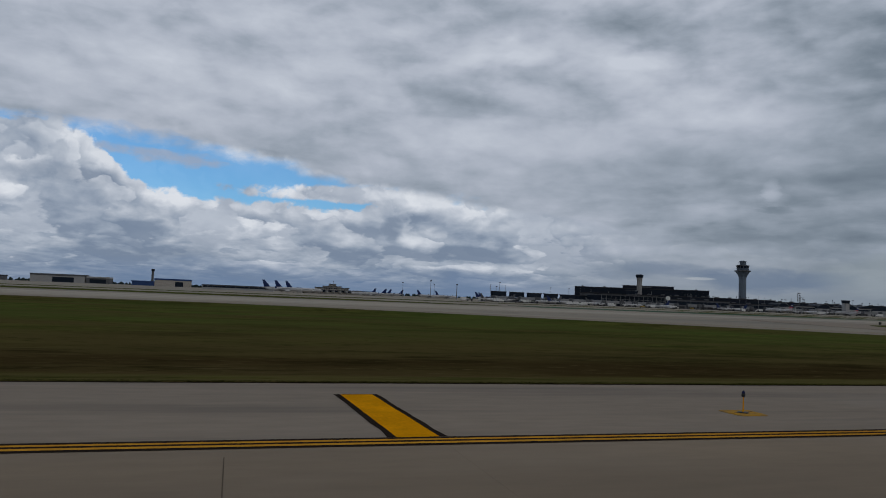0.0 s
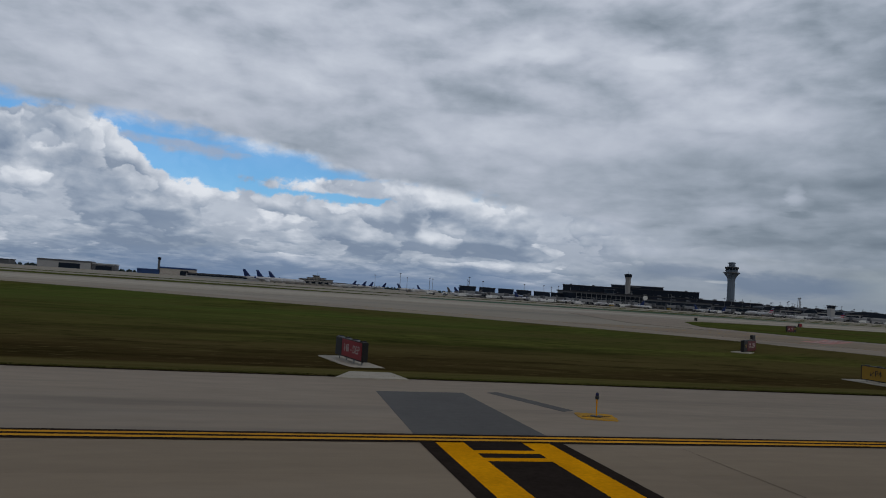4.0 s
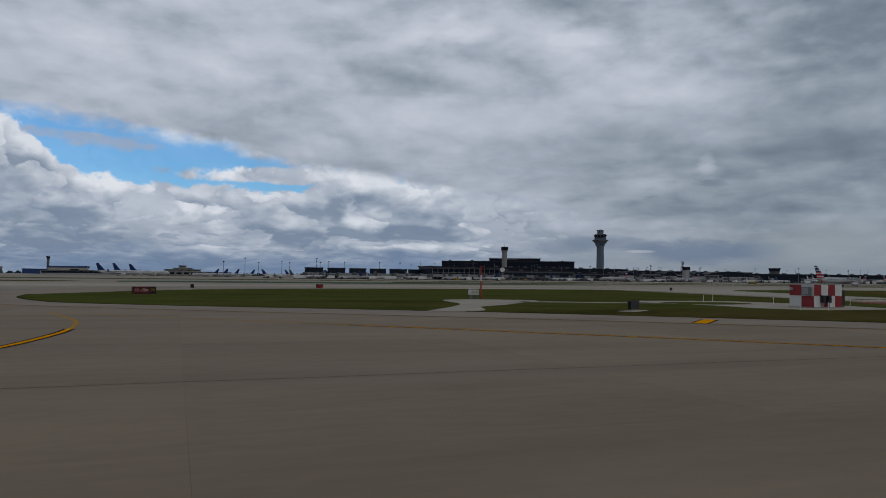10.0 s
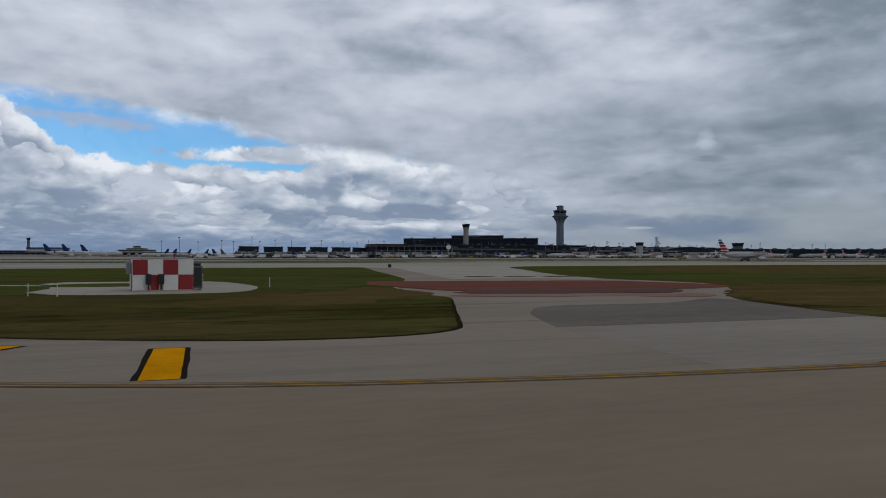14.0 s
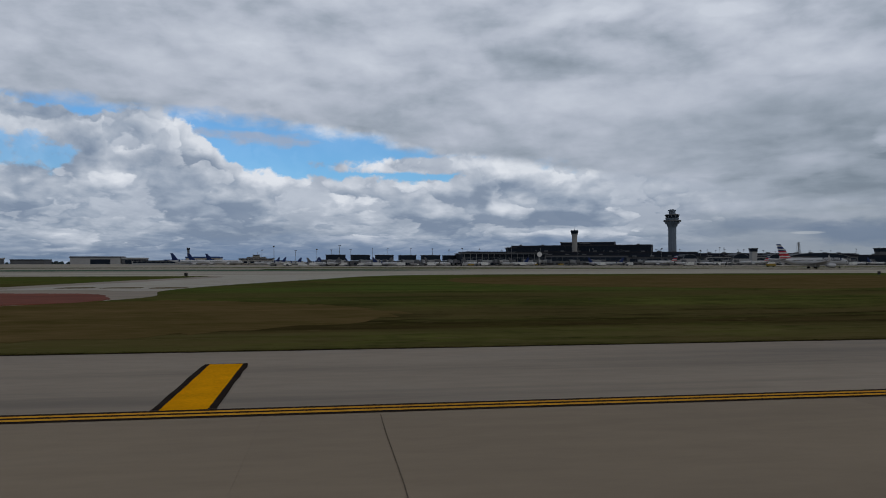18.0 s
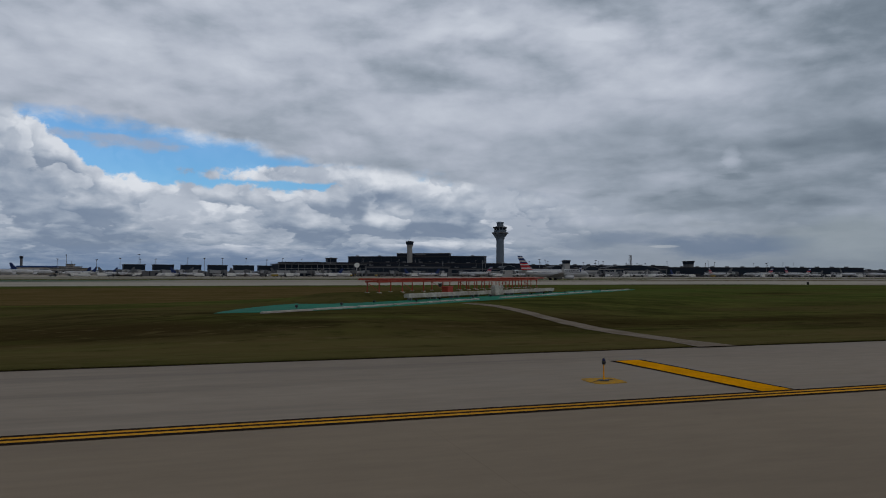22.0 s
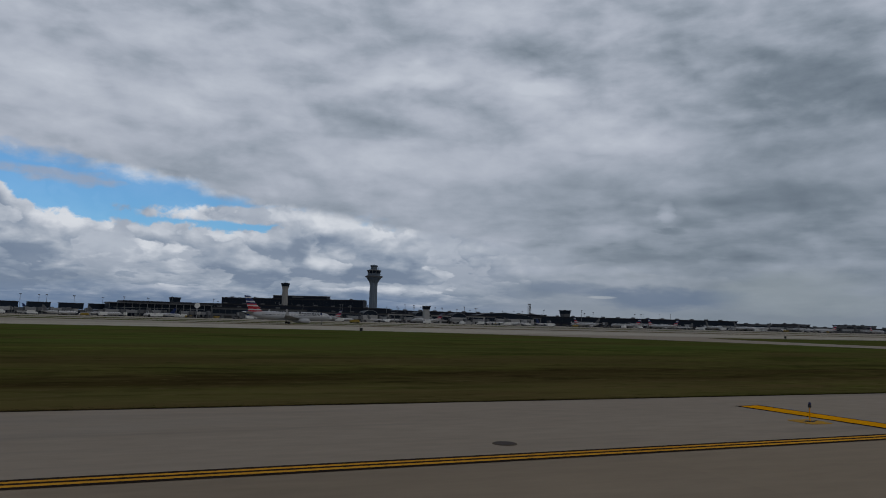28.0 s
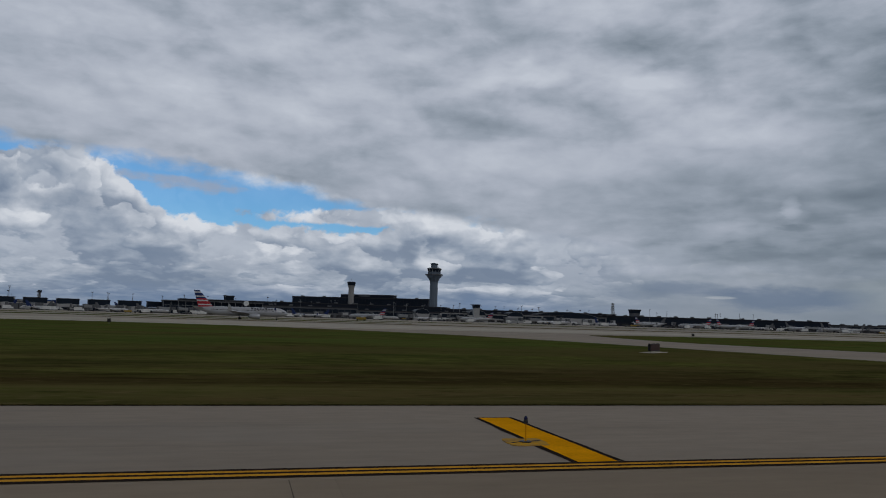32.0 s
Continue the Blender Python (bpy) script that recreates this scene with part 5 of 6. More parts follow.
part("roof", Shape().lathe([(70.4, 10.2), (71.2, 10.3), (72.0, 7.0)], 12), GREYCLAD, main_tower)
part("penthouse", Shape().lathe([(72.0, 4.6), (76.4, 4.6), (76.8, 5.6), (78.0, 5.4), (79.0, 2.0)], 12), TOWER, main_tower)
for i in range(5):
    a = 1.3 * i
    part("antenna", Shape().rod((6 * math.cos(a), 6 * math.sin(a), 71.5), (6 * math.cos(a), 6 * math.sin(a), 76 + i % 3), 0.12, 4), GREY, main_tower)

old_tower = thing("hotel_tower", pose(665.9, 1125.5, -0.06), "slender pale old control tower with dark cab", "tower")
part("shaft", Shape().lathe([(0, 4.6), (44, 4.3), (47, 4.7), (49.5, 5.6)], 10), STONE, old_tower)
part("cab", Shape().lathe([(49.5, 5.8), (50.4, 5.8), (53.6, 6.6), (54.2, 6.6)], 10), GLASS_DARK, old_tower, "dark glazed cab")
part("roof", Shape().lathe([(54.2, 6.3), (55.0, 5.9), (55.3, 3.0)], 10), ROOF, old_tower)
part("mast", Shape().rod((0, 0, 55), (0, 0, 60), 0.15, 4), GREY, old_tower)

far_tower = thing("far_control_tower", pose(-352, 3400, -0.06), "distant slender dark control tower", "tower")
part("shaft", Shape().lathe([(0, 5.4), (60, 5.0), (63, 5.8)], 8), GREYCLAD, far_tower)
part("cab", Shape().lathe([(63, 6.4), (66, 6.9), (70, 7.6)], 8), GLASS_DARK, far_tower)
part("roof", Shape().lathe([(70, 7.6), (72, 7.0), (73, 3)], 8), ROOF, far_tower)


# ---- buildings ----
def facade_frame(a, b):
    """The pose with x along a->b and -y towards the airfield, and the length."""
    a, b = Vector(a), Vector(b)
    d = b - a
    return pose(a.x, a.y, -0.06, 0, 0, math.degrees(math.atan2(d.y, d.x))), d.length


def windows(parent, length, depth_y, z0, z1, count, mat=GLASS_DARK, gap=0.3, margin=2.0, name="window"):
    w = (length - 2 * margin) / count
    me = Shape().box(0, w - gap, -0.12, 0.0, 0, z1 - z0).build(name, mat)
    for i in range(count):
        part(name, me, mat, parent, at=pose(margin + i * w, depth_y - 0.002, z0))


# hotel: long dark slab with a raised middle
m, n = facade_frame((581.7, 1203), (779.2, 1089))
hotel = thing("hotel_building", m, "long dark bronze glass hotel slab with raised centre", "building")
part("wall", Shape().box(0, n, 0, 24, 0, 30.6), BRONZE, hotel)
part("roof", Shape().box(-0.4, n + 0.4, -0.4, 24.4, 30.6, 32.0), ROOF, hotel)
pent = part("penthouse", Shape().box(n * 0.365, n * 0.745, 1, 20, 32.0, 36.4), BRONZE, hotel)
part("fascia", Shape().box(n * 0.36, n * 0.75, 0.6, 20.4, 36.4, 37.0), STEEL, pent)
part("letter_sign", Shape().box(n * 0.50, n * 0.58, 0.2, 0.6, 33.6, 35.6), GREYCLAD, pent, "pale rooftop sign with unreadable letters")
for k in range(6):
    part("roof_unit", Shape().chamfered(n * (0.05 + 0.17 * k), n * (0.05 + 0.17 * k) + 4, 6, 10, 32.0, 33.6, 0.2), GREYCLAD, hotel)
for row in range(9):
    me = Shape().box(0, n * 0.98, -0.15, 0.0, 0, 2.2).build("window_band", GLASS_DARK)
    part("window_band", me, GLASS_DARK, hotel, at=pose(n * 0.01, -0.002, 2.4 + row * 3.1))
for k in range(40):
    part("fin", Shape().box(n * k / 40, n * k / 40 + 0.5, -0.5, 0.0, 0, 30.4), BRONZE, hotel)

# steel-framed glazed concourse with a dish
m, n = facade_frame((430.7, 818), (531.7, 836))
frame_hall = thing("glazed_concourse", m, "dark steel-framed glazed concourse of two open storeys", "building")
part("wall", Shape().box(0, n, 3, 30, 0, 13.2), GLASS_DARK, frame_hall)
part("roof", Shape().box(-1, n + 1, -1, 31, 13.2, 14.2), GREYCLAD, frame_hall)
for z in (4.4, 8.8):
    part("beam", Shape().box(0, n, -0.2, 0.2, z - 0.2, z + 0.2), GREY, frame_hall)
for k in range(15):
    part("column", Shape().box(n * k / 14 - 0.2, n * k / 14 + 0.2, -0.2, 0.2, 0, 13.2), GREY, frame_hall)
m2, n2 = facade_frame((442.7, 862), (547.7, 880))
upper = thing("terminal_block", m2, "low dark terminal roof behind the concourse", "building")
part("wall", Shape().box(0, n2, 0, 30, 0, 15.5), GREYCLAD, upper)
part("roof", Shape().box(-1, n2 + 1, -1, 31, 15.5, 16.8), ROOF, upper)
windows(upper, n2, 0, 11, 15, 16)


def ramp_cab(x, y, z, w, label, base_mat=CLADDING, h=6.0, stem=0.44):
    t = thing("ramp_control_cab", pose(x, y, -0.06), label, "tower", "ramp towers")
    part("stem", Shape().chamfered(-w * stem, w * stem, -w * stem, w * stem, 0, z - h, 0.3), base_mat, t)
    part("cab", Shape().slab([[(-w * .46, -w * .46, z - h), (w * .46, -w * .46, z - h), (w * .46, w * .46, z - h), (-w * .46, w * .46, z - h)], [(-w * .51, -w * .51, z - 1.0), (w * .51, -w * .51, z - 1.0), (w * .51, w * .51, z - 1.0), (-w * .51, w * .51, z - 1.0)]]), GLASS_DARK, t, "dark cab glazing")
    part("roof", Shape().chamfered(-w * 0.56, w * 0.56, -w * 0.56, w * 0.56, z - 1.0, z, 0.3), ROOF, t)
    part("sill", Shape().box(-w * 0.47, w * 0.47, -w * 0.47, w * 0.47, z - h - 0.5, z - h), base_mat, t)
    return t


ramp_cab(495, 857, 21.5, 11, "dark ramp control cab on the terminal roof", GREYCLAD, 5.0, 0.35)
ramp_cab(760.5, 777, 19.6, 7.0, "white ramp control tower with a flared dark cab", CLADDING, 4.0)
ramp_cab(1018, 892, 22.6, 11.5, "dark square ramp control tower over the concourse", GREYCLAD, 5.0)
far_terminal = thing("far_terminal", pose(156, 1262, -0.06), "pale stepped terminal building with dark glass bands and rooftop cab", "building")
for w, d, z0, z1 in ((98, 26, 0, 7.5), (56, 20, 7.5, 11.2), (30, 16, 11.2, 13.6), (11, 9, 13.6, 17.4)):
    tier = part("tier", Shape().box(-w / 2, w / 2, 0, d, z0, z1 - 0.7), WEATHERED, far_terminal, "pale clad storey")
    part("window_band", Shape().box(-w / 2 + 0.8, w / 2 - 0.8, -0.25, -0.02, z0 + (z1 - z0) * 0.42, z1 - 1.2), GLASS_DARK, tier, "dark glass band")
    part("roof", Shape().box(-w / 2 - 1.2, w / 2 + 1.2, -1.2, d + 1.2, z1 - 0.7, z1), GREYCLAD, tier)
part("antenna", Shape().rod((1.5, 4, 17.4), (1.5, 4, 22.5), 0.22, 6), GREY, far_terminal)
for k in range(9):
    x = -44 + k * 11
    part("jet_bridge", Shape().box(x - 1.6, x + 1.6, -20, -0.1, 3.2, 6.0), CLADDING, far_terminal, "pale jet bridge")
    part("bridge_leg", Shape().box(x - 0.6, x + 0.6, -17, -15.8, 0, 3.2), GREY, far_terminal)
dish = thing("satellite_dish", pose(514.5, 804, -0.06), "white satellite dish on a steel mast", "dish")
part("mast", Shape().rod((0, 0.6, 0), (0, 0.6, 10.6), 0.4, 8), STEEL, dish)
part("reflector", Shape().lathe([(-0.6, 0.4), (-0.4, 1.6), (0.0, 2.9), (0.12, 2.9), (-0.25, 1.6), (-0.4, 0.4)], 18, pose(0, -0.6, 12.6, 75, 0, -15)), WHITE, dish, smooth=True)

# gate houses: dark glass boxes on a pale low concourse
for k in range(7):
    p = Vector((277.1, 785.4)) + Vector((26.85, 11.78)) * k
    if k == 6:
        break
    m, n = facade_frame(p, p + Vector((19.2 if k < 4 else 21.5, 8.4)))
    g = thing("gate_house", m, "dark glass gate house over a low grey concourse", "building", "gate houses")
    part("podium", Shape().box(-3, n + 4.3, 0.5, 9, 0, 5.4), GREYCLAD, g, "low grey concourse")
    part("soffit", Shape().box(-0.2, n + 0.2, -0.2, 4.2, 5.7, 6.2), CLADDING, g, "pale line under the glass box")
    for q in (0.5, n - 0.9):
        part("post", Shape().box(q, q + 0.4, 0.2, 0.6, 5.4, 5.7), GREY, g)
    part("box", Shape().box(0, n, 0, 4, 6.2, 11.4), GLASS_DARK, g)
    part("roof", Shape().box(-0.4, n + 0.4, -0.4, 4.4, 11.4, 12.1), ROOF, g)
    windows(g, n, 0.5, 1.2, 3.6, 6, GLASS_DARK, 0.8)
    part("jet_bridge", Shape().box(n * 0.4, n * 0.4 + 3.2, -17, 0.5, 3.2, 6.0), CLADDING, g, "pale jet bridge")
    part("bridge_leg", Shape().box(n * 0.4 + 1.0, n * 0.4 + 2.2, -12, -11, 0, 3.2), GREY, g)

# grey concourse running past the hotel and on
for x0, y0, x1, y1, z, mat, lab in ((532, 842, 640, 850, 12.5, GREYCLAD, "grey concourse with dark window band"), (640, 850, 735, 838, 10.5, GREYCLAD, "grey concourse with dark window band"), (735, 838, 865, 838, 11.0, CLADDING, "pale concourse with arched windows"),
                                    (865, 860, 965, 868, 11.5, GREYCLAD, "grey concourse under a barrel roof"), (965, 880, 1250, 805, 13.4, BRONZE, "long low dark concourse with flat roof"), (1250, 860, 1420, 850, 10.5, GREYCLAD, "grey far concourse with window band"),
                                    (1420, 880, 1750, 860, 8.5, GREYCLAD, "grey far concourse with window band"), (545, 905, 760, 905, 17.5, BRONZE, "dark terminal hall with flat roof"), (760, 925, 1010, 930, 16.0, BRONZE, "dark terminal hall with flat roof"), (1480, 930, 1540, 930, 13, GREYCLAD, "grey far concourse with window band"), (1640, 940, 1720, 940, 14, GREYCLAD, "grey far concourse with window band"), (1800, 960, 1900, 960, 12, GREYCLAD, "grey far concourse with window band")):
    m, n = facade_frame((x0, y0), (x1, y1))
    c = thing("concourse", m, lab, "building", "concourses")
    part("wall", Shape().box(0, n, 0, 26, 0, z - 1.0), mat, c)
    part("roof", Shape().box(-0.8, n + 0.8, -0.8, 26.8, z - 1.0, z), ROOF, c)
    windows(c, n, 0, z * 0.42, z * 0.78, max(4, int(n / 7)))
    windows(c, n, 0, 0.6, z * 0.26, max(3, int(n / 11)), DARK, 3.0, 3.0, "dock_door")
    for k in range(int(n / 22)):
        part("roof_unit", Shape().chamfered(8 + k * 22, 12 + k * 22, 6, 10, z, z + 1.5, 0.2), GREYCLAD, c)

for k, (x, y, w, z) in enumerate(((712, 833, 18, 13.5), (779, 833, 22, 14), (828, 835, 20, 13.5), (905, 862, 90, 15.5))):
    a = thing("arched_hall", pose(x, y, -0.06), "barrel-vaulted dark glass concourse hall", "building", "arched halls")
    z0 = 8.0
    arc = [(-w / 2, 0, z0)] + [(-w / 2 * math.cos(math.pi * i / 14), 0, z0 + (z - z0) * math.sin(math.pi * i / 14)) for i in range(1, 14)] + [(w / 2, 0, z0)]
    part("vault", Shape().slab([[(p[0], 0.2, p[2]) for p in arc], [(p[0], 22, p[2]) for p in arc]]), GLASS_DARK, a)
    part("base", Shape().box(-w / 2, w / 2, 0, 22, 0, z0), CLADDING, a)
    rim = [(p[0] * 1.03, p[2] * 1.03) for p in arc]
    for i in range(14):
        part("rib", Shape().rod((arc[i][0], 0, arc[i][2]), (arc[i + 1][0], 0, arc[i + 1][2]), 0.2, 4), GREY, a)

# far west concourse, hangars
for x0, y0, x1, y1, z, mat, lab in ((208, 1266, 232, 1266, 7, GREYCLAD, "low grey far concourse beside the stepped terminal"), (-60, 1330, 60, 1320, 8, CLADDING, "pale low far concourse")):
    m, n = facade_frame((x0, y0), (x1, y1))
    c = thing("concourse", m, lab, "building", "concourses")
    part("wall", Shape().box(0, n, 0, 26, 0, z - 1.0), mat, c)
    part("roof", Shape().box(-0.8, n + 0.8, -0.8, 26.8, z - 1.0, z), ROOF, c)
    windows(c, n, 0, z * 0.4, z * 0.8, int(n / 8))
for x0, x1, y, z, mat, cap, doors, lab in ((-319, -182, 3165, 31, WEATHERED, HANGAR_BLUE, ((0.57, 0.80),), "white hangar with blue roof band and dark door"), (-405, -322, 3165, 19, HANGAR_BLUE, HANGAR_BLUE, (), "low blue hangar annexe"),
                                          (-775, -580, 3180, 32, CLADDING, GREYCLAD, ((0.40, 0.80),), "grey hangar with dark doors"), (-576, -490, 3185, 27, GREYCLAD, CLADDING, ((0.15, 0.85),), "grey hangar with dark doors"),
                                          (-1290, -1060, 3190, 26, GREYCLAD, CLADDING, ((0.1, 0.6),), "grey distant hangar on the horizon"), (-1010, -880, 3200, 20, GREYCLAD, ROOF, (), "grey distant hangar on the horizon"), (-110, 70, 3350, 16, GREYCLAD, ROOF, (), "grey distant building on the horizon"), (-2050, -1650, 3250, 22, GREYCLAD, CLADDING, ((0.3, 0.6),), "grey distant hangar on the horizon")):
    hgr = thing("hangar", pose(x0, y, -0.06), lab, "building", "hangars")
    n = x1 - x0
    part("wall", Shape().box(0, n, 0, 80, 0, z * 0.80), mat, hgr)
    part("roof", Shape().box(-1.5, n + 1.5, -2, 82, z * 0.80, z), cap, hgr)
    for a, b in doors:
        part("door", Shape().box(n * a, n * b, -0.6, 0, 0, z * 0.62), GLASS_DARK, hgr, "dark hangar door")
    if n > 200:
        part("roof_hall", Shape().box(n * 0.45, n * 0.72, 8, 50, z, z + 7), GREYCLAD, hgr)


# ---- masts ----
mast = thing("apron_mast", pose(290, 800, -0.06), "slender apron floodlight mast", "mast", "floodlight masts")
part("pole", Shape().lathe([(0, 0.35), (22, 0.18)], 6), GREY, mast)
part("crossarm", Shape().box(-1.0, 1.0, -0.15, 0.15, 21.8, 22.1), GREY, mast)
for x in (-0.9, -0.3, 0.3, 0.9):
    part("floodlight", Shape().chamfered(x - 0.2, x + 0.2, -0.5, 0.2, 22.1, 22.6, 0.1), DARK, mast)
rnd = random.Random(44)
for k in range(58):
    x = 200 + k * 22 + rnd.uniform(-8, 8) if k < 46 else 620 + (k - 46) * 24
    copy_thing(mast, pose(x, rnd.uniform(835, 960), -0.06 - rnd.uniform(0, 4), 0, 0, rnd.uniform(-40, 40)))
lattice = thing("lattice_mast", pose(1260, 1420, -0.06), "tall grey lattice radio mast", "mast")
for a, b in ((-3, -3), (3, -3), (3, 3), (-3, 3)):
    part("leg", Shape().rod((a, b, 0), (a * 0.6, b * 0.6, 46), 0.5, 4), GREY, lattice)
for k in range(11):
    z, s = k * 4.2, 3 - k * 0.11
    part("brace", Shape().rod((-s, -s, z), (s, -s, z + 4.2), 0.3, 4), GREY, lattice)
    part("brace", Shape().rod((s, -s, z), (-s, -s, z + 4.2), 0.3, 4), GREY, lattice)
part("platform", Shape().box(-2.4, 2.4, -2.4, 2.4, 44, 45), GREY, lattice)


# ---- aircraft ----
def wing(root, tip, root_c, tip_c, thick):
    """A tapered surface from root to tip; chords along -x (nose at +x)."""
    def sec(p, c, t):
        x, y, z = p
        return [(x, y, z), (x - c * 0.25, y, z + t), (x - c, y, z), (x - c * 0.3, y, z - t * 0.6)]
    return Shape().slab([sec(root, root_c, thick), sec(tip, tip_c, thick * 0.5)])


def fin_shape(x, z, h, root_c, tip_c, sweep, lo=0.0, hi=1.0, t=0.35):
    def sec(k):
        c, x0, zz, tt = root_c + (tip_c - root_c) * k, x - sweep * k, z + h * k, t * (1 - 0.6 * k)
        return [(x0, 0, zz), (x0 - c * 0.3, tt, zz), (x0 - c, 0, zz), (x0 - c * 0.3, -tt, zz)]
    return Shape().slab([sec(lo), sec(hi)])


def jet(name, label, m, L, R, body, fin_mat, stripes=None, engine_rear=False, belly=1.5, group="parked aircraft", titles=None, engine_mat=None, fine=False):
    """A jet of length L and body radius R, nose to +x, tail at x = 0, wheels on z = 0."""
    t = thing(name, m, label, "aircraft", group)
    zc = belly + R
    prof = ((0.0, 0.06, 0.62), (0.05, 0.30, 0.48), (0.14, 0.68, 0.22), (0.24, 0.96, 0.03), (0.32, 1.0, 0), (0.55, 1.0, 0), (0.86, 1.0, 0), (0.92, 0.90, -0.05), (0.96, 0.68, -0.15), (0.985, 0.42, -0.25), (1.0, 0.10, -0.32))
    rings = [(k * L, r * R, -(zc + dz * R)) for k, r, dz in prof]
    turn = Matrix(((0, 0, 1, 0), (0, 1, 0, 0), (-1, 0, 0, 0), (0, 0, 0, 1)))
    fus = part("fuselage", Shape().lathe(rings, 16, turn), body, t, smooth=True)
    span, wz = L * 0.45, belly + R * 0.45
    for s in (-1, 1):
        w = part("wing", wing((L * 0.62, s * R * 0.7, wz), (L * 0.40, s * span, wz + L * 0.035), L * 0.19, L * 0.045, L * 0.011), AIR_SILVER, t)
        part("winglet", wing((L * 0.40, s * span, wz + L * 0.035), (L * 0.372, s * (span + L * 0.008), wz + L * 0.10), L * 0.045, L * 0.018, 0.12), fin_mat if not stripes else AIR_SILVER, w)
        part("stabiliser", wing((L * 0.115, s * R * 0.25, zc + R * 0.55), (L * 0.035, s * L * 0.18, zc + R * 0.8), L * 0.10, L * 0.04, L * 0.005), AIR_SILVER, t)
        er, ex, ey, ez = (R * 0.46, L * 0.20, R * 1.35, zc + R * 0.35) if engine_rear else (R * 0.58, L * 0.60, L * 0.145, belly + R * 0.02)
        eng = part("engine", Shape().lathe([(0, er * 0.45), (er * 1.2, er * 0.8), (er * 2.6, er), (er * 4.0, er * 0.97), (er * 4.3, er * 0.86)], 14, Matrix.Translation((ex - er, s * ey, ez)) @ pose(0, 0, 0, 0, 90, 0)), engine_mat or body, t, smooth=True)
        part("intake", Shape().lathe([(0, er * 0.80), (0.06, er * 0.80)], 14, Matrix.Translation((ex + er * 3.28, s * ey, ez)) @ pose(0, 0, 0, 0, 90, 0)), DARK, eng, "dark engine intake")
        part("pylon", Shape().box(ex + er * 0.2, ex + er * 2.2, s * ey - 0.15, s * ey + 0.15, ez + er * 0.6, ez + er * 1.6) if not engine_rear else Shape().box(ex, ex + er * 2, min(s * R * 0.8, s * ey), max(s * R * 0.8, s * ey), ez - 0.15, ez + 0.15), body, eng)
        part("main_gear", Shape().rod((L * 0.485, s * R * 1.3, 0.5), (L * 0.485, s * R * 1.2, belly + 0.6), 0.18, 6), STEEL, t)
        for q in (-0.4, 0.4):
            part("wheel", Shape().lathe([(-0.2, 0.4), (-0.16, 0.56), (0.16, 0.56), (0.2, 0.4)], 12, Matrix.Translation((L * 0.485, s * R * 1.3 + q, 0.56)) @ pose(0, 0, 0, 90, 0, 0)), TYRE, t)
    fh = L * 0.19
    fx, fz, rc, tc, sw = L * 0.215, zc + R * 0.55, L * 0.165, L * 0.06, L * 0.165
    if stripes:
        for k, mat in enumerate(stripes):
            part("fin_stripe", fin_shape(fx, fz, fh, rc, tc, sw, k / len(stripes), (k + 1) / len(stripes)), mat, t)
    else:
        part("fin", fin_shape(fx, fz, fh, rc, tc, sw), fin_mat, t)
    part("nose_gear", Shape().rod((L * 0.88, 0, 0.4), (L * 0.88, 0, belly + 0.5), 0.13, 6), STEEL, t)
    part("wheel", Shape().lathe([(-0.28, 0.25), (-0.24, 0.36), (0.24, 0.36), (0.28, 0.25)], 10, Matrix.Translation((L * 0.88, 0, 0.36)) @ pose(0, 0, 0, 90, 0, 0)), TYRE, t)
    part("cockpit_window", Shape().lathe([(L * 0.935, R * 0.84, -(zc + R * 0.03)), (L * 0.965, R * 0.63, -(zc - R * 0.05))], 12, turn @ Matrix.Diagonal((0.62, 0.985, 1, 1)) @ Matrix.Translation((-zc * 0.62, 0, 0))), DARK, t, "dark cockpit windows")
    if fine:
        pane = Shape().chamfered(-0.13, 0.13, -0.02, 0.02, -0.18, 0.18, 0.01).build("window", DARK)
        for s in (-1, 1):
            for k in range(46):
                if abs(k - 20) > 1:
                    part("window", pane, DARK, t, at=pose(L * 0.19 + k * L * 0.0148, s * R * 0.985, zc + R * 0.30, -s * 12, 0, 0))
    else:
        for s in (-1, 1):
            part("window_band", Shape().box(L * 0.2, L * 0.88, s * R * 0.98 - 0.03, s * R * 0.98 + 0.03, zc + R * 0.22, zc + R * 0.36), GREYCLAD, t, "row of small dark windows")
    if titles:
        for s in (-1, 1):
            for q in range(8):
                part("title_bar", Shape().box(L * titles + q * 1.18, L * titles + q * 1.18 + 0.85, s * R * 0.97 - 0.03, s * R * 0.97 + 0.03, zc + R * 0.52, zc + R * (0.95 if q in (0, 5) else 0.80)), GREYCLAD, t, "grey title lettering bar")
            part("emblem", Shape().add([(L * titles + 9.9, s * R * 0.99, zc + R * 0.45), (L * titles + 10.7, s * R * 0.99, zc + R * 0.45), (L * titles + 10.5, s * R * 0.99, zc + R * 0.95), (L * titles + 9.7, s * R * 0.99, zc + R * 0.95)], [(0, 1, 2, 3), (3, 2, 1, 0)]), NAVY, t, "small blue and red emblem")
    return t


FLAG = [LIVERY_RED, LIVERY_RED, AIR_WHITE, LIVERY_RED, LIVERY_RED, AIR_WHITE, LIVERY_RED, NAVY, AIR_WHITE, NAVY, NAVY, AIR_WHITE, NAVY]
taxi_jet = jet("taxiing_airliner", "silver airliner with red, white and blue striped tail on taxiway", pose(498, 330, -0.06, 0, 0, 2), 39.5, 1.95, AIR_SILVER, NAVY, FLAG, titles=0.60, group="airliners", fine=True)

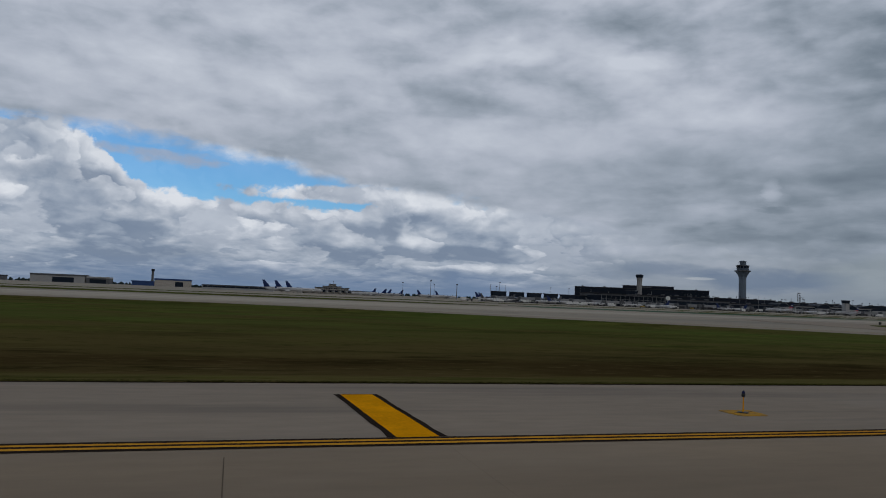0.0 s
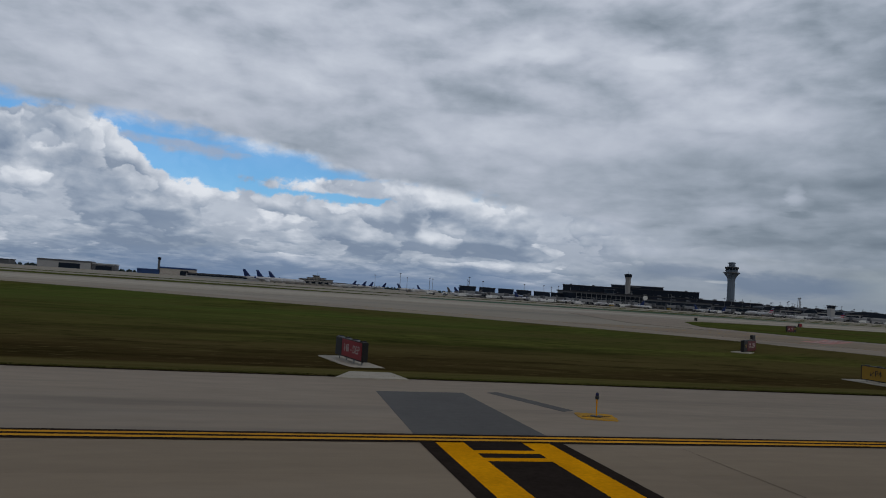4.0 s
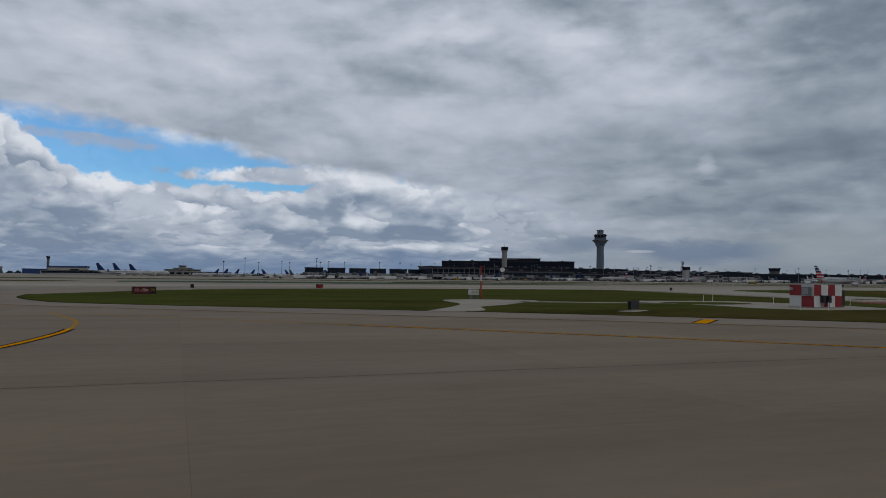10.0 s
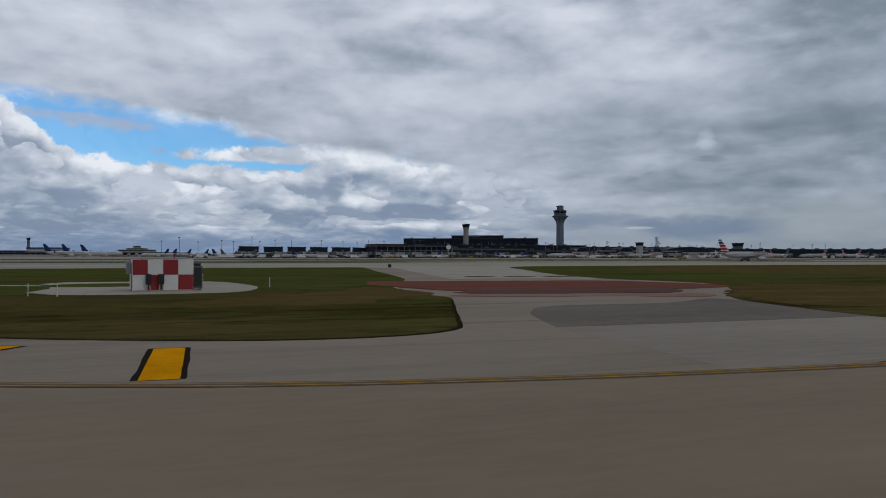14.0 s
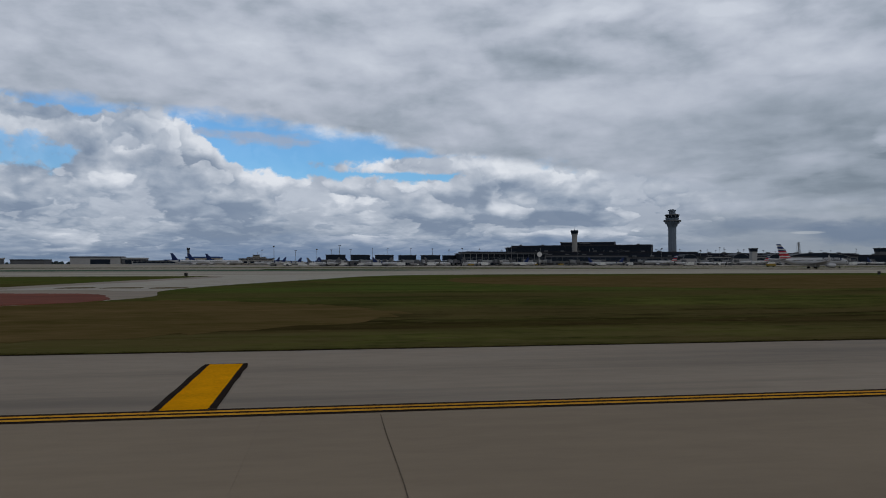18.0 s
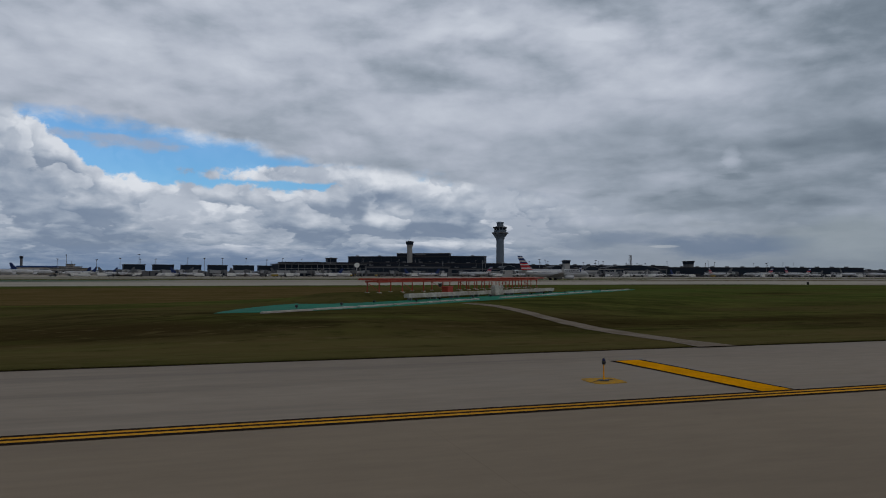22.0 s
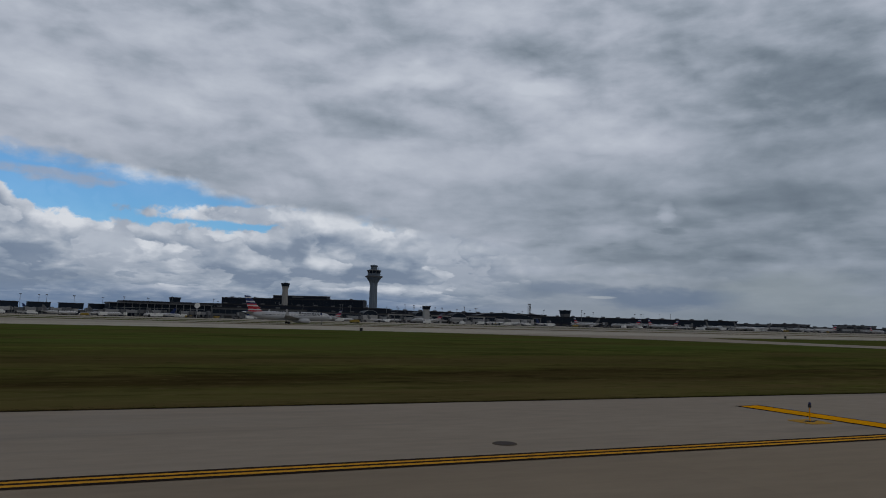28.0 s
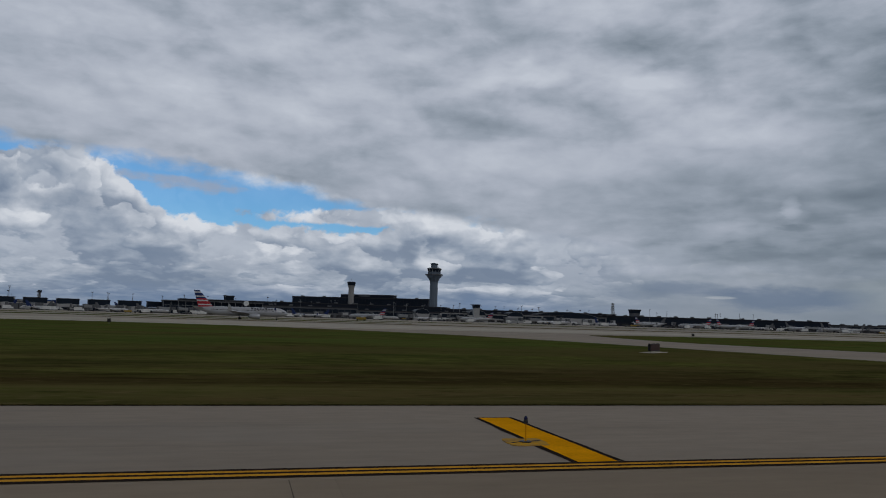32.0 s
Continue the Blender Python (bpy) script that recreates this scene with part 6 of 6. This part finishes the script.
FAR_FLAG = [LIVERY_RED, AIR_SILVER, LIVERY_RED, NAVY, AIR_SILVER, NAVY]
flag_jet = jet("parked_airliner", "silver airliner with striped tail parked on the apron", pose(1035, 745, -0.06, 0, 0, 160), 37.5, 1.95, AIR_SILVER, NAVY, FAR_FLAG)
grey_jet = jet("parked_airliner", "silver airliner with dark grey tail on the apron", pose(1110, 715, -0.06, 0, 0, 12), 36, 1.95, AIR_SILVER, GREYCLAD)
navy_jet = jet("parked_airliner", "white airliner with navy blue tail parked on the apron", pose(216, 1090, -0.06, 0, 0, 175), 38, 1.95, AIR_WHITE, NAVY)
wide_jet = jet("parked_wide_airliner", "large white airliner with navy blue tail on the apron", pose(36, 1178, -0.06, 0, 0, -8), 62, 3.0, AIR_WHITE, NAVY, belly=2.2)
small_jet = jet("parked_regional_jet", "small white regional jet with dark grey tail", pose(415, 742, -0.06, 0, 0, 8), 30, 1.35, AIR_WHITE, GREYCLAD, engine_rear=True, belly=1.0, group="regional jets")
blue_small = jet("parked_regional_jet", "small white regional jet with navy tail on the apron", pose(322, 738, -0.06, 0, 0, -10), 30, 1.35, AIR_WHITE, NAVY, engine_rear=True, belly=1.0, group="regional jets")
for x, y, a in ((56, 1205, -6), (76, 1250, -10)):
    copy_thing(wide_jet, pose(x, y, -0.06, 0, 0, a))
for x, y, a in ((205, 1118, 172), (236, 1150, 178), (262, 1085, 10), (262, 1180, 165), (300, 1120, 10), (330, 1010, -8), (345, 1040, 12)):
    copy_thing(navy_jet, pose(x, y, -0.06, 0, 0, a))
rnd = random.Random(9)
for x, y, a in ((343, 745, 168), (377, 755, 10), (466, 752, 5), (492, 765, 172), (256, 768, 15), (290, 750, 170), (560, 770, 5), (598, 762, 175), (640, 760, -5), (820, 700, 6), (848, 742, 178), (690, 775, 12), (730, 768, 170), (900, 770, 5), (1130, 760, 172)):
    copy_thing(small_jet if rnd.random() < 0.6 else blue_small, pose(x, y, -0.06, 0, 0, a + rnd.uniform(-6, 6)))
for x, y, a in ((655, 750, 178), (780, 775, 175), (937, 745, 8), (985, 760, 165), (1010, 700, 10), (1085, 735, 170), (1180, 740, 10), (1235, 730, 172), (1300, 745, 5), (1370, 740, 165), (1450, 750, 8), (1540, 755, 170), (1620, 750, 10)):
    copy_thing(flag_jet if rnd.random() < 0.5 else grey_jet, pose(x, y, -0.06, 0, 0, a + rnd.uniform(-6, 6)))

# ---- apron vehicles ----
def truck(label, body, cabm, L, H, m):
    t = thing("service_truck", m, label, "truck", "apron vehicles")
    part("chassis", Shape().box(0, L, -1.0, 1.0, 0.5, 0.75), DARK, t)
    part("cab", Shape().slab([[(L - 1.8, -1.05, 0.75), (L, -1.05, 0.75), (L, 1.05, 0.75), (L - 1.8, 1.05, 0.75)], [(L - 1.8, -1.0, 1.5), (L - 0.05, -1.0, 1.5), (L - 0.05, 1.0, 1.5), (L - 1.8, 1.0, 1.5)], [(L - 1.8, -0.95, 2.3), (L - 0.5, -0.95, 2.3), (L - 0.5, 0.95, 2.3), (L - 1.8, 0.95, 2.3)]]), cabm, t)
    part("body", Shape().chamfered(0, L - 1.95, -1.15, 1.15, 0.78, H, 0.06), body, t)
    part("windscreen", Shape().add([(L - 0.03, -0.85, 1.5), (L - 0.03, 0.85, 1.5), (L - 0.48, 0.8, 2.2), (L - 0.48, -0.8, 2.2)], [(0, 1, 2, 3)]), GLASS_DARK, t)
    for x in (1.0, L - 1.0):
        for s in (-1, 1):
            part("wheel", Shape().lathe([(-0.14, 0.3), (-0.1, 0.42), (0.1, 0.42), (0.14, 0.3)], 10, Matrix.Translation((x, s * 0.95, 0.42)) @ pose(0, 0, 0, 90, 0, 0)), TYRE, t)
    return t


trucks = [truck("white box truck on the apron", WHITE, WHITE, 8.0, 3.6, pose(345, 720, -0.06)), truck("yellow service truck on the apron", YELLOW_VEH, YELLOW_VEH, 6.5, 2.2, pose(588, 480, -0.06)), truck("dark baggage tug with cart on the apron", GREYCLAD, DARK, 6.0, 1.6, pose(420, 700, -0.06)),
          truck("grey fuel truck with white cab on apron", CLADDING, WHITE, 9.0, 2.9, pose(360, 735, -0.06))]
rnd = random.Random(77)
for k in range(150):
    x = 220 + k * 7.5 + rnd.uniform(-6, 6)
    y = rnd.choice((690, 705, 720, 735, 770, 780, 800)) + rnd.uniform(-8, 8)
    copy_thing(trucks[rnd.choice((0, 0, 0, 2, 2, 2, 2, 2, 2, 2, 1, 0, 2, 2, 2, 3))], pose(x, y, -0.06, 0, 0, rnd.choice((0, 180, 20, 200, 90, 160)) + rnd.uniform(-10, 10)))
bridge = thing("jet_bridge", pose(560, 828, -0.06, 0, 0, -90), "pale covered jet bridge on wheeled legs", "bridge", "jet bridges")
part("tunnel", Shape().chamfered(0, 22, -1.6, 1.6, 3.4, 6.4, 0.2), CLADDING, bridge)
part("rotunda", Shape().lathe([(0, 1.2), (3.0, 1.2), (3.0, 2.4), (6.8, 2.4), (7.2, 1.4)], 10), GREYCLAD, bridge)
part("cab", Shape().chamfered(22, 26, -2.0, 2.0, 3.2, 6.8, 0.2), GREYCLAD, bridge)
part("leg", Shape().box(16, 16.6, -1.2, 1.2, 0, 3.4), GREY, bridge)
part("bogie", Shape().box(15.4, 17.2, -1.8, 1.8, 0, 0.9), TYRE, bridge)
rnd = random.Random(15)
for k in range(16):
    copy_thing(bridge, pose(276 + k * 17 + rnd.uniform(-4, 4), 786 + k * 2.6 + rnd.uniform(-3, 3), -0.06, 0, 0, -90 + rnd.uniform(-45, 45)))
rnd = random.Random(12)
for k in range(30):
    x = 590 + k * 33 + rnd.uniform(-8, 8)
    y = 836 if x < 960 else (800 if x < 1250 else 845)
    copy_thing(bridge, pose(x, y, -0.06, 0, 0, -90 + rnd.uniform(-35, 35)))

# ---- distant tree line ----
woods = Shape()
rnd = random.Random(31)
for k in range(900):
    x = -3600 + k * 8.2
    y = 3700 + 150 * math.sin(k * 0.07) + rnd.uniform(-60, 60)
    h, w = rnd.uniform(7, 15), rnd.uniform(7, 13)
    top = [(x + rnd.uniform(-2, 2), y, h), (x - w * 0.5, y, h * rnd.uniform(0.55, 0.85)), (x + w * 0.5, y, h * rnd.uniform(0.55, 0.85)), (x - w * 0.8, y, 0), (x + w * 0.8, y, 0), (x, y - w * 0.5, h * 0.5), (x, y - w * 0.6, 0)]
    woods.add(top, [(0, 1, 5), (0, 5, 2), (1, 3, 6, 5), (5, 6, 4, 2), (0, 2, 1), (1, 2, 4, 3)])
tagged(part("distant_woods", woods, TREES), "dark distant line of trees on the horizon", "trees", kind="stuff")


# ---- grass tufts along the near edges ----
def tufts(name, pts, count, depth, seed, h0=0.012, h1=0.035):
    rnd = random.Random(seed)
    line = [Vector(p) for p in smooth_line(pts, 1.0)]
    sh = Shape()
    for _ in range(count):
        k = rnd.randrange(len(line) - 1)
        p = line[k].lerp(line[k + 1], rnd.random())
        t = (line[k + 1] - line[k]).normalized()
        n = Vector((-t.y, t.x))
        q = p + n * (depth * rnd.random() ** 2.2 - 0.02)
        h, w, a = rnd.uniform(h0, h1), rnd.uniform(0.02, 0.05), rnd.uniform(0, 6.28)
        dx_, dy_ = math.cos(a) * w, math.sin(a) * w
        z = 0.02
        sh.add([(q.x - dx_, q.y - dy_, z), (q.x + dx_, q.y + dy_, z), (q.x + rnd.uniform(-0.08, 0.08), q.y + rnd.uniform(-0.08, 0.08), z + h)], [(0, 1, 2)])
    tagged(part(name, sh, BLADES), "uneven grass blades along the pavement edge", "grass", kind="stuff")
    # a narrow ragged strip of dark colour just outside the grass edge
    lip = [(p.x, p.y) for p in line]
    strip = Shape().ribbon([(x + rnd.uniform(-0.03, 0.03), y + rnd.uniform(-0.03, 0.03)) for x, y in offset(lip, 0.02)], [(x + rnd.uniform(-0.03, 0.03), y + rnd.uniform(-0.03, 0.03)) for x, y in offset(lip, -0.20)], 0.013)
    tagged(part("edge_strip", strip, EDGE_DARK), "thin dark line along the grass edge", "soil", kind="structure")


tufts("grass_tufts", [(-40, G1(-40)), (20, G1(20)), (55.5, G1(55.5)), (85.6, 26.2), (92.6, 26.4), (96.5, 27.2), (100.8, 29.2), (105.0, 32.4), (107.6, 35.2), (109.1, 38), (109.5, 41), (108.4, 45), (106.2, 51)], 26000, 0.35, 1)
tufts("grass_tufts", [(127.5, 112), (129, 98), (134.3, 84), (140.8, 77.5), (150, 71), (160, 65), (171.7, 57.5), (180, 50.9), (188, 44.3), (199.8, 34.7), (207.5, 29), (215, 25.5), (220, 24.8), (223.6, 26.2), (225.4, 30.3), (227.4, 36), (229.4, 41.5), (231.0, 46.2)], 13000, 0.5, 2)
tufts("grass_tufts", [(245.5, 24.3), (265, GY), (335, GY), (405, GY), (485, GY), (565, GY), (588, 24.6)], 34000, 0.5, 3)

# ---- taxiway slabs ----
taxiway = thing("taxiway", pose(0, 0, 0), "worn brownish-grey concrete taxiway slabs", "taxiway", kind="structure")
SL, GAP = 12.2, 0.001
rows_y = ((-24, -11.4), (-11.4, 1.2), (1.2, 13.8), (13.8, 22.2))
more_y = ((22.2, 34), (34, 46), (46, 58), (58, 70), (70, 82), (82, 96))
cells = {}


def in_swale(x, y):
    inside = False
    for (xa, ya), (xb, yb) in zip(swale_rim, swale_rim[1:] + swale_rim[:1]):
        if (ya > y) != (yb > y) and x < xa + (y - ya) * (xb - xa) / (yb - ya):
            inside = not inside
    return inside


def touches(xa, xb, ya, yb):
    return ya < 100 and yb > 24 and any(in_swale(x, y) for x in np.linspace(xa, xb, 4) for y in np.linspace(ya, yb, 4))


for i in range(-12, 58):
    for y0, y1 in rows_y + (more_y if 7 <= i <= 18 else ()):
        h = round(y1 - y0, 2)
        if h not in cells:
            cells[h] = Shape().chamfered(GAP, SL - GAP, GAP, h - GAP, -0.055, 0.0, 0.0012).build("slab", CONCRETE)
        if touches(i * SL, (i + 1) * SL, y0, y1):
            # next to the swale the slabs are cut into quarters, left out where the grass lies
            if (h, 4) not in cells:
                cells[h, 4] = Shape().chamfered(GAP, SL / 4 - GAP, GAP, h / 4 - GAP, -0.055, 0.0, 0.0012).build("slab", CONCRETE)
            for a in range(4):
                for b in range(4):
                    x, y = i * SL + a * SL / 4, y0 + b * h / 4
                    if not touches(x, x + SL / 4, y, y + h / 4):
                        part("slab", cells[h, 4], CONCRETE, taxiway, at=pose(x, y, 0))
            continue
        part("slab", cells[h], CONCRETE, taxiway, at=pose(i * SL, y0, 0))
